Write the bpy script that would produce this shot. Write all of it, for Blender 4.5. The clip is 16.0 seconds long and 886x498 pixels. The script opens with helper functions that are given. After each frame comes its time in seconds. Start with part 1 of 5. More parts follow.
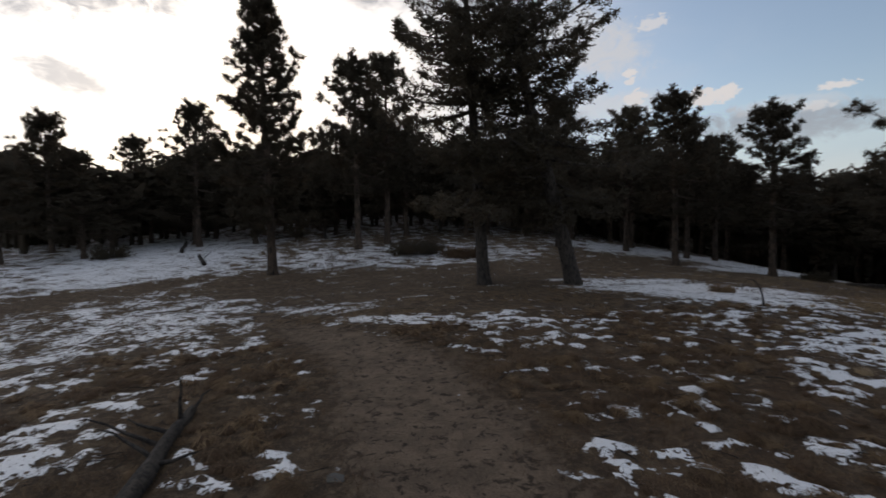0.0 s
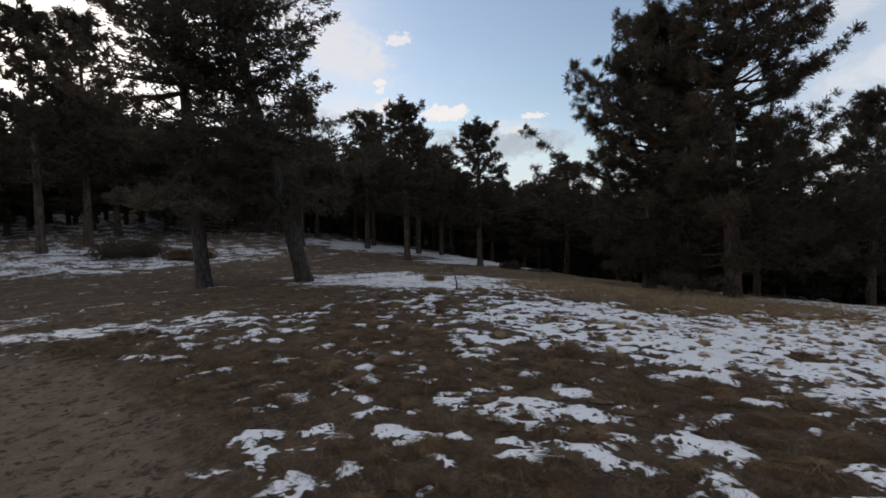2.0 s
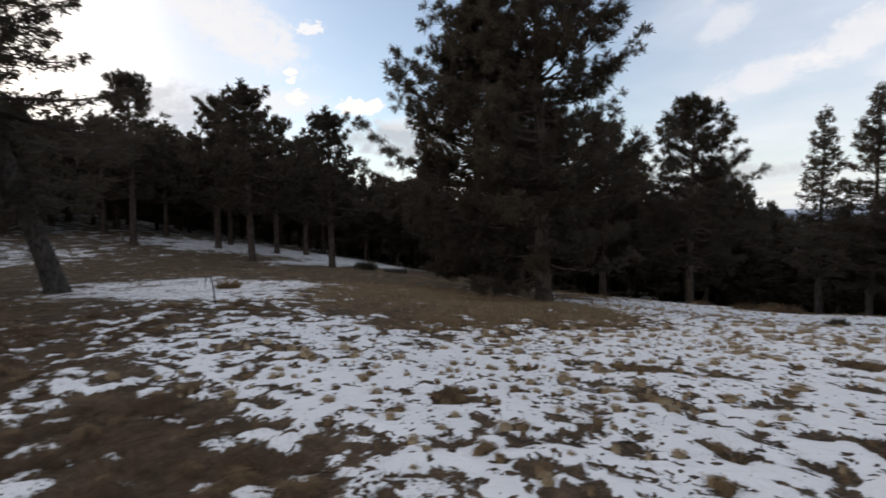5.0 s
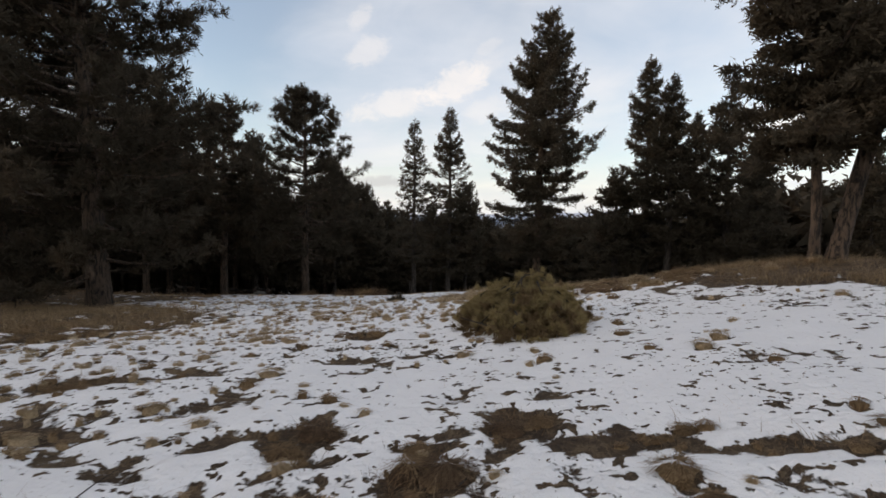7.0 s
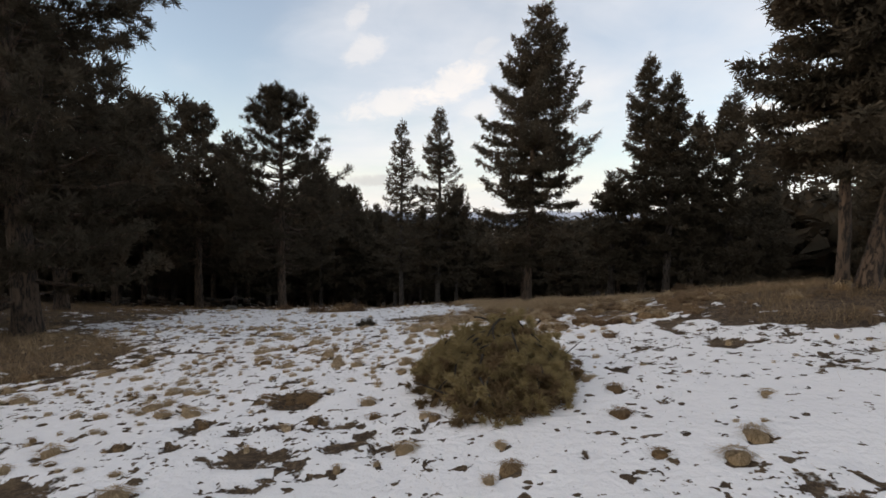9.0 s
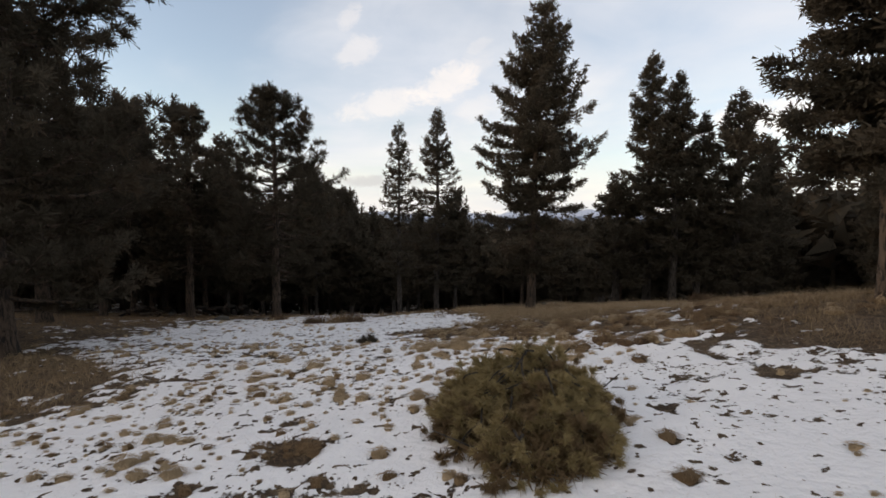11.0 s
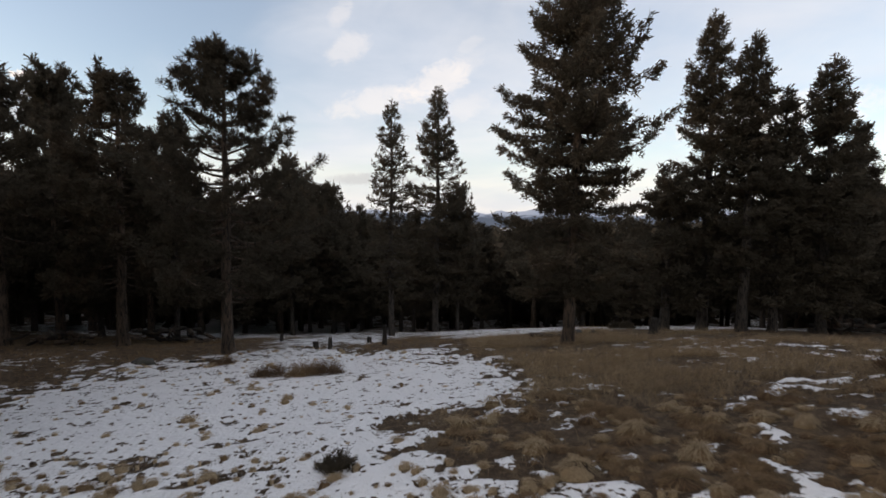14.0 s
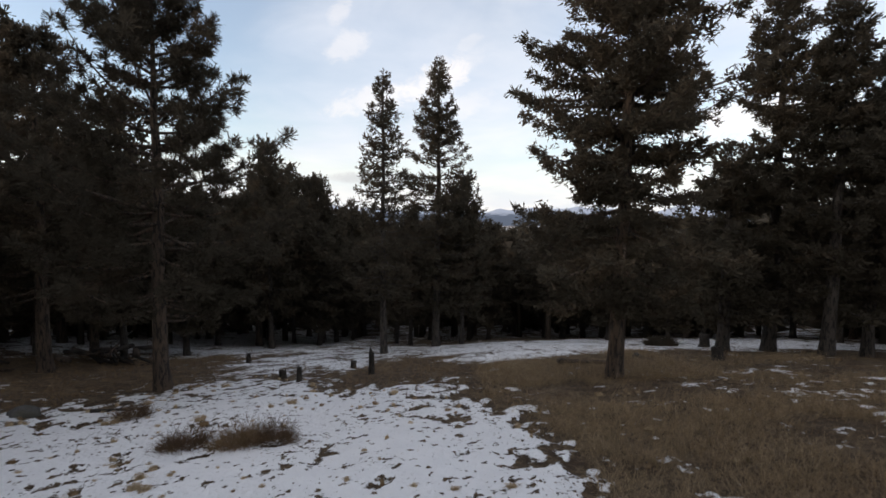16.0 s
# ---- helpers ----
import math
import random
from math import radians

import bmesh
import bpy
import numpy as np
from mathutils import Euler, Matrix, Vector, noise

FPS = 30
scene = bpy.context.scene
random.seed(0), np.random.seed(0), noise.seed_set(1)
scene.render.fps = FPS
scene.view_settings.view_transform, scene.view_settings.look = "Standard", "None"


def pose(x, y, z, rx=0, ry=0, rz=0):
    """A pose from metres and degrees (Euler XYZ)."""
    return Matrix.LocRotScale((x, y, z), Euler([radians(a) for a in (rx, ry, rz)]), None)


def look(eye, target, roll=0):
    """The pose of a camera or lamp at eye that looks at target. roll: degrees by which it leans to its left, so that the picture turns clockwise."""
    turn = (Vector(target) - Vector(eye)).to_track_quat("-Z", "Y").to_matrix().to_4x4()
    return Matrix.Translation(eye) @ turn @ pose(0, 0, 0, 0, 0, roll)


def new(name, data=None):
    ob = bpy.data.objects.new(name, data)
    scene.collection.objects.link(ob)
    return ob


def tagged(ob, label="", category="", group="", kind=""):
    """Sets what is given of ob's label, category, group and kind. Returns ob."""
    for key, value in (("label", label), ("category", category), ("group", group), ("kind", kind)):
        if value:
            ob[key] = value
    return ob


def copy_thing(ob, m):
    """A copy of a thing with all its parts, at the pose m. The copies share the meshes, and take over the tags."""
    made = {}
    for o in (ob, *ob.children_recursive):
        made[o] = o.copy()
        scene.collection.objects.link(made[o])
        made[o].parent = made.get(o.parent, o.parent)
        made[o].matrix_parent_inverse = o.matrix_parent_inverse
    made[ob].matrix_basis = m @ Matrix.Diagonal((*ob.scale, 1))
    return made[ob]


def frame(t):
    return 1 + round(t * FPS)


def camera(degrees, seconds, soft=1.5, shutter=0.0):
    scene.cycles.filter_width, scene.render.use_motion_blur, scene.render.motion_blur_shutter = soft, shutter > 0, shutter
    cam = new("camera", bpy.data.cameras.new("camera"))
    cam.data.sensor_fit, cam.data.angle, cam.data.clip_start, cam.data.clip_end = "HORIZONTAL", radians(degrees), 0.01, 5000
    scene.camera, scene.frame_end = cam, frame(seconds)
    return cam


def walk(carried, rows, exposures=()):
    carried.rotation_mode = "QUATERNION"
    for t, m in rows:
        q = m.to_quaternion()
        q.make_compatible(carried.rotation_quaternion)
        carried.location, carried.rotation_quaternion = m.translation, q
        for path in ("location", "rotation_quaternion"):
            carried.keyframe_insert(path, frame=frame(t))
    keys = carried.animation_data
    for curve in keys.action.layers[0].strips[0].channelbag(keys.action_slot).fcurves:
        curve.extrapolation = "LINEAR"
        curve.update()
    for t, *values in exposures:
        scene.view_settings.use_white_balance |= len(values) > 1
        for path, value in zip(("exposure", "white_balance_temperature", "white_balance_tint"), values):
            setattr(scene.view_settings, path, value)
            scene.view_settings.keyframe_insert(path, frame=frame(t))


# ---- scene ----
FOV = 86.05
ROWS = [
    (0.0, 0.000, 0.000, 1.750, 80.32, -2.72, -0.70),
    (0.5, -0.007, -0.000, 1.695, 71.06, -2.79, -0.70),
    (1.0, 0.097, 0.011, 1.655, 59.32, -2.96, -0.63),
    (1.5, 0.158, 0.436, 1.633, 54.02, -2.98, -0.54),
    (2.0, 0.310, 0.808, 1.618, 51.68, -3.00, -0.60),
    (2.5, 0.507, 1.243, 1.605, 49.33, -3.02, -0.47),
    (3.0, 0.708, 1.864, 1.637, 47.83, -3.06, -0.40),
    (3.2, 0.817, 2.062, 1.630, 47.49, -3.13, -0.51),
    (4.0, 1.141, 2.987, 1.662, 46.10, -3.33, -0.44),
    (4.7, 1.425, 3.797, 1.690, 44.50, -3.50, -0.38),
    (5.0, 1.546, 4.144, 1.702, 41.60, -3.57, -0.36),
    (5.3, 1.668, 4.491, 1.713, 35.45, -3.64, -0.33),
    (5.5, 1.758, 4.660, 1.757, 29.57, -3.81, -0.27),
    (6.0, 2.063, 5.198, 1.614, 12.33, -3.65, 0.14),
    (6.5, 2.393, 5.718, 1.379, 2.94, -3.45, 0.46),
    (7.0, 2.735, 6.191, 1.271, 2.44, -3.35, 0.51),
    (7.5, 2.918, 6.489, 1.327, 2.41, -3.38, 0.52),
    (8.0, 3.095, 6.884, 1.443, 2.34, -3.37, 0.47),
    (8.5, 3.211, 7.212, 1.562, 2.32, -3.42, 0.46),
    (9.0, 3.128, 7.447, 1.601, 2.12, -3.45, 0.47),
    (11.3, 2.824, 8.272, 1.781, 1.40, -3.42, 0.08),
    (11.5, 2.777, 8.453, 1.792, 1.11, -3.39, 0.45),
    (12.0, 2.731, 9.072, 1.861, 0.82, -3.45, 0.49),
    (12.5, 2.582, 9.774, 1.884, 0.70, -3.47, 0.39),
    (13.0, 2.420, 10.555, 1.903, 0.46, -3.47, 0.51),
    (13.5, 2.376, 11.484, 1.913, 0.38, -3.54, 0.43),
    (14.0, 2.279, 12.462, 1.910, 0.28, -3.60, 0.39),
    (14.5, 2.199, 13.312, 1.837, 0.19, -3.62, 0.38),
    (15.0, 2.178, 14.142, 1.777, 0.11, -3.70, 0.31),
    (15.5, 2.163, 15.039, 1.778, 0.06, -3.71, 0.35),
    (16.0, 2.177, 15.740, 1.784, 0.24, -3.81, 0.31),
]

cam = camera(FOV, 16.0, soft=1.6, shutter=0.35)
# rows: seconds, place, turn to the left, tilt up, lean
walk(
    cam,
    [(t, pose(x, y, z, 90, 0, yaw) @ pose(0, 0, 0, tilt) @ pose(0, 0, 0, 0, 0, lean)) for t, x, y, z, yaw, tilt, lean in ROWS],
    [
        (0.0, -0.66, 6500, 13),
        (1.5, -0.44, 6550, 13),
        (2.5, -0.14, 6550, 13),
        (5.5, -0.02, 6850, 13),
        (7.0, 0.0, 7150, 14),
        (9.0, 0.06, 7300, 14),
        (12.0, 0.04, 7250, 15),
        (14.0, 0.0, 7100, 15),
        (16.0, 0.14, 6900, 14),
    ],
)


# ---- world, sun ----
SUN_AZ, SUN_EL = 105.0, 15.5          # degrees to the left of +y, above the horizon
sun_dir = Vector((-math.sin(radians(SUN_AZ)) * math.cos(radians(SUN_EL)), math.cos(radians(SUN_AZ)) * math.cos(radians(SUN_EL)), math.sin(radians(SUN_EL))))


class Nodes:
    """A short way to write node trees."""

    def __init__(self, tree):
        self.tree = tree
        tree.nodes.clear()

    def add(self, kind, inputs=()):
        node = self.tree.nodes.new(kind)
        for key, value in dict(inputs).items():
            self.put(node.inputs[key], value)
        return node

    def put(self, socket, value):
        if isinstance(value, bpy.types.NodeSocket):
            self.tree.links.new(value, socket)
        elif isinstance(value, bpy.types.Node):
            self.tree.links.new(value.outputs[0], socket)
        else:
            socket.default_value = value

    def math(self, op, a, b=0.0, c=0.0, clamp=False):
        node = self.add("ShaderNodeMath", {0: a, 1: b, 2: c})
        node.operation, node.use_clamp = op, clamp
        return node.outputs[0]

    def vec(self, op, a, b=(0, 0, 0)):
        node = self.add("ShaderNodeVectorMath", {0: a, 1: b})
        node.operation = op
        return node

    def noise(self, vector, scale, detail=4.0, rough=0.55, distort=0.0):
        return self.add("ShaderNodeTexNoise", {"Vector": vector, "Scale": scale, "Detail": detail, "Roughness": rough, "Distortion": distort}).outputs[0]

    def step(self, value, lo, hi):
        node = self.add("ShaderNodeMapRange", {0: value, 1: lo, 2: hi})
        node.interpolation_type = "SMOOTHSTEP"
        return node.outputs[0]

    def mix(self, fac, a, b, blend="MIX"):
        node = self.add("ShaderNodeMix")
        node.data_type, node.blend_type = "RGBA", blend
        for key, value in ((0, fac), (6, a), (7, b)):
            self.put(node.inputs[key], (*value, 1) if isinstance(value, tuple) and len(value) == 3 else value)
        return node.outputs[2]


def make_world():
    world = bpy.data.worlds.new("sky")
    scene.world = world
    world.use_nodes = True
    n = Nodes(world.node_tree)
    way = n.add("ShaderNodeTexCoord").outputs["Generated"]
    parts = n.add("ShaderNodeSeparateXYZ", {0: way})
    up = n.math("MAXIMUM", parts.outputs[2], 0.0)
    sky = n.add("ShaderNodeTexSky")
    sky.sky_type, sky.sun_disc = "NISHITA", False
    sky.sun_elevation, sky.sun_rotation = radians(SUN_EL), radians(-SUN_AZ)
    sky_light = n.mix(1.0, sky.outputs[0], (SKY_GAIN, SKY_GAIN, SKY_GAIN), "MULTIPLY")
    # cloud deck: the way through a flat layer high above
    over = n.math("ADD", up, 0.16)
    deck = n.add("ShaderNodeCombineXYZ", {0: n.math("DIVIDE", parts.outputs[0], over), 1: n.math("DIVIDE", parts.outputs[1], over), 2: 0.0})
    wide = n.noise(n.vec("MULTIPLY", deck, (0.7, 0.8, 1.0)).outputs[0], 0.75, 5, 0.5, 0.5)
    fine = n.noise(n.vec("ADD", deck, (3.7, 1.2, 0.0)).outputs[0], 2.2, 6, 0.56, 0.5)
    heap = n.math("ADD", n.math("MULTIPLY", wide, 0.7), n.math("MULTIPLY", fine, 0.3))
    near_sun = n.vec("DOT_PRODUCT", n.vec("NORMALIZE", way).outputs[0], tuple(sun_dir)).outputs["Value"]
    toward = n.step(near_sun, 0.6, 0.97)
    blue_gap = n.step(n.vec("DOT_PRODUCT", n.vec("NORMALIZE", way).outputs[0], sky_way(44, 20)).outputs["Value"], 0.86, 1.0)
    density = n.math("ADD", heap, n.math("SUBTRACT", n.math("MULTIPLY", toward, 0.25), n.math("MULTIPLY", blue_gap, 0.20)))
    veil = n.math("ADD", n.math("MULTIPLY", n.step(density, 0.30, 0.68), 0.62), n.math("SUBTRACT", 0.24, n.math("MULTIPLY", blue_gap, 0.16)))
    low = n.math("MULTIPLY", n.step(up, 0.22, 0.02), 0.85)
    cover = n.math("MAXIMUM", veil, low, clamp=True)
    glow = n.step(near_sun, 0.80, 1.0)
    shade = n.step(n.noise(n.vec("ADD", deck, (9.1, 4.4, 0.0)).outputs[0], 1.0, 5, 0.5, 0.4), 0.3, 0.72)
    cloud = n.mix(glow, n.mix(shade, CLOUD_DARK, CLOUD_LIGHT), CLOUD_SUN)
    whole = n.mix(cover, sky_light, cloud)
    # single clouds: bearing to the left of +y, height, half width, half height, slant, tone, strength
    ragged = n.math("ADD", n.noise(n.vec("ADD", way, (1.3, 0.2, 0.7)).outputs[0], 9.0, 5, 0.6, 0.4), n.noise(way, 42.0, 4, 0.6, 0.3))
    ragged = n.math("SUBTRACT", n.math("MULTIPLY", ragged, 0.75), 0.75)
    curls = n.math("MULTIPLY", n.math("SUBTRACT", n.noise(n.vec("MULTIPLY", way, (1.0, 1.0, 1.3)).outputs[0], 75.0, 5, 0.6, 0.5), 0.5), 5.5)
    streaks = n.math("MULTIPLY", n.math("SUBTRACT", n.noise(n.vec("MULTIPLY", way, (1.0, 1.0, 1.6)).outputs[0], 20.0, 6, 0.68, 0.8), 0.5), 3.4)
    for bearing, high, half, tall, slant, tone, strength in CLOUDS:
        c = Vector(sky_way(bearing, high))
        across = Vector((math.cos(radians(bearing)), math.sin(radians(bearing)), 0.0))
        above = across.cross(c)
        cs, sn = math.cos(radians(slant)), math.sin(radians(slant))
        along, over_it = across * cs + above * sn, above * cs - across * sn
        off = n.vec("SUBTRACT", n.vec("NORMALIZE", way).outputs[0], tuple(c)).outputs[0]
        a = n.math("DIVIDE", n.vec("DOT_PRODUCT", off, tuple(along)).outputs["Value"], math.sin(radians(half)))
        e = n.math("DIVIDE", n.vec("DOT_PRODUCT", off, tuple(over_it)).outputs["Value"], math.sin(radians(tall)))
        front = n.math("GREATER_THAN", n.vec("DOT_PRODUCT", n.vec("NORMALIZE", way).outputs[0], tuple(c)).outputs["Value"], 0.5)
        size = n.math("ADD", n.math("ADD", n.math("MULTIPLY", a, a), n.math("MULTIPLY", e, e)), n.math("ADD", n.math("MULTIPLY", ragged, 1.6), curls if half < 4 and slant == 0 else streaks))
        mask = n.math("MULTIPLY", n.math("MULTIPLY", n.step(size, *((1.15, 0.35) if half < 4 and slant == 0 else (1.5, 0.1))), strength), front)
        whole = n.mix(mask, whole, tone)
    background = n.add("ShaderNodeBackground", {"Color": whole, "Strength": 1.0})
    n.add("ShaderNodeOutputWorld", {"Surface": background.outputs[0]})


def sky_way(bearing, high):
    return (-math.sin(radians(bearing)) * math.cos(radians(high)), math.cos(radians(bearing)) * math.cos(radians(high)), math.sin(radians(high)))


WHITE, GREY, MILK = (1.08, 1.05, 1.02), (0.50, 0.53, 0.58), (0.95, 0.95, 0.95)
CLOUDS = [
    (46, 9.3, 9, 2.0, 0, GREY, 0.75), (60, 13.0, 5, 1.6, 0, MILK, 0.6), (64, 20, 7, 3.0, -20, MILK, 0.75), (70, 11.5, 7, 2.5, -5, GREY, 0.6),
    (59, 16.2, 0.75, 0.55, 0, WHITE, 1.0), (59, 15.3, 0.5, 0.35, 0, WHITE, 0.9), (58.6, 13.6, 1.2, 0.9, 0, WHITE, 0.95), (51.6, 12.9, 2.3, 0.9, 0, WHITE, 1.0), (49.4, 13.2, 0.9, 0.7, 0, WHITE, 0.95),
    (41, 12.4, 1.5, 0.4, 0, WHITE, 0.9), (42.8, 10.8, 2.0, 0.45, 0, WHITE, 0.6), (57, 20.9, 1.6, 0.8, 0, WHITE, 0.7), (44.5, 11.2, 4.5, 0.8, 0.1, MILK, 0.45),
    (1.4, 15.6, 4.2, 1.7, 24, WHITE, 0.5), (-2.5, 17.5, 2.2, 1.0, 35, WHITE, 0.15), (8.8, 13.4, 5.0, 1.5, 12, WHITE, 0.4), (-2.5, 13, 3.5, 1.2, 28, WHITE, 0.22), (11.5, 19, 2.6, 1.4, 30, WHITE, 0.3),
    (12.5, 22.2, 1.6, 0.9, 50, WHITE, 0.25), (-2.6, 19.6, 1.6, 0.7, 35, WHITE, 0.15),
    (9, 4.6, 5, 0.7, 0, GREY, 0.5), (-33, 10, 8, 2.0, 5, WHITE, 0.6), (120, 24, 14, 4.5, 12, GREY, 0.85), (88, 27.5, 16, 3.2, -6, GREY, 0.8), (118, 14, 3.5, 1.2, -18, GREY, 0.6),
]
SKY_GAIN = 0.22
CLOUD_DARK, CLOUD_LIGHT, CLOUD_SUN = (0.75, 0.84, 0.97), (0.95, 0.985, 1.03), (2.2, 2.05, 1.85)
make_world()

sun = new("sun", bpy.data.lights.new("sun", "SUN"))
sun.data.energy, sun.data.angle, sun.data.color = 0.7, radians(14), (1.0, 0.93, 0.84)
sun.matrix_world = look((0, 0, 30), tuple(Vector((0, 0, 30)) - sun_dir))


# ---- materials ----
def material(name, build, rough=0.9):
    mat = bpy.data.materials.new(name)
    mat.use_nodes = True
    n = Nodes(mat.node_tree)
    shader = n.add("ShaderNodeBsdfPrincipled", {"Roughness": rough})
    n.add("ShaderNodeOutputMaterial", {"Surface": shader.outputs[0]})
    build(n, shader)
    return mat


def bumped(n, shader, height, strength, distance):
    n.put(shader.inputs["Normal"], n.add("ShaderNodeBump", {"Height": height, "Strength": strength, "Distance": distance}).outputs[0])


def needles(name, dark, light, tip):
    """Foliage: clumps of two greens with a drier tip colour here and there."""

    def build(n, shader):
        spot = n.add("ShaderNodeTexCoord").outputs["Object"]
        clump = n.noise(spot, 1.3, 3)
        island = n.add("ShaderNodeNewGeometry").outputs["Random Per Island"]
        own = n.add("ShaderNodeObjectInfo").outputs["Random"]
        green = n.mix(n.math("ADD", n.math("MULTIPLY", clump, 0.85), n.math("MULTIPLY", island, 0.15)), dark, light)
        dry = n.step(n.math("ADD", n.noise(spot, 0.8, 2), n.math("MULTIPLY", own, 0.12)), 0.55, 0.75)
        n.put(shader.inputs["Base Color"], n.mix(n.math("MULTIPLY", dry, 0.6), green, tip))
        n.put(shader.inputs["Specular IOR Level"], 0.1)
        leafy = n.mix(n.math("MULTIPLY", dry, 0.6), green, tip)
        through_it = n.add("ShaderNodeBsdfTranslucent", {"Color": leafy})
        both = n.add("ShaderNodeMixShader", {0: 0.42, 1: shader.outputs[0], 2: through_it.outputs[0]})
        out = next(o for o in n.tree.nodes if o.bl_idname == "ShaderNodeOutputMaterial")
        n.put(out.inputs["Surface"], both.outputs[0])

    return material(name, build, 0.75)


def bark(name, dark, light, groove, scale):
    """Plated bark with dark vertical furrows."""

    def build(n, shader):
        spot = n.add("ShaderNodeTexCoord").outputs["Object"]
        tall = n.vec("MULTIPLY", spot, (1.0, 1.0, 0.22)).outputs[0]
        ridges = n.noise(tall, scale * 1.6, 6, 0.6, 0.7)
        grain = n.noise(n.vec("MULTIPLY", spot, (1.0, 1.0, 0.6)).outputs[0], scale * 5.0, 5, 0.65, 0.3)
        furrow = n.step(n.math("ADD", ridges, n.math("MULTIPLY", n.math("SUBTRACT", grain, 0.5), 0.35)), 0.38, 0.56)
        tone = n.mix(n.noise(spot, 2.2, 4), dark, light)
        n.put(shader.inputs["Base Color"], n.mix(furrow, groove, n.mix(n.math("MULTIPLY", grain, 0.5), tone, dark)))
        bumped(n, shader, n.math("ADD", furrow, n.math("MULTIPLY", grain, 0.4)), 0.9, 0.03)

    return material(name, build, 0.92)


def grass_colours(name, root, stalk, bleached):
    def build(n, shader):
        island = n.add("ShaderNodeNewGeometry").outputs["Random Per Island"]
        spot = n.add("ShaderNodeTexCoord").outputs["Object"]
        patch = n.noise(spot, 0.9, 3)
        streak = n.noise(n.vec("MULTIPLY", spot, (1.0, 1.6, 0.5)).outputs[0], 85.0, 4, 0.7, 0.6)
        matted = n.step(streak, 0.42, 0.62)
        tone = n.mix(n.math("ADD", n.math("MULTIPLY", island, 0.5), n.math("MULTIPLY", matted, 0.5)), root, stalk)
        tone = n.mix(n.math("MULTIPLY", n.step(streak, 0.48, 0.34), 0.55), tone, tuple(0.35 * c for c in root))
        bumped(n, shader, streak, 1.0, 0.03)
        n.put(shader.inputs["Base Color"], n.mix(n.math("MULTIPLY", n.step(n.math("ADD", n.math("MULTIPLY", patch, 0.6), n.math("MULTIPLY", island, 0.4)), 0.45, 0.85), n.math("ADD", 0.3, n.math("MULTIPLY", matted, 0.7))), tone, bleached))
        n.put(shader.inputs["Specular IOR Level"], 0.2)

    return material(name, build, 0.85)


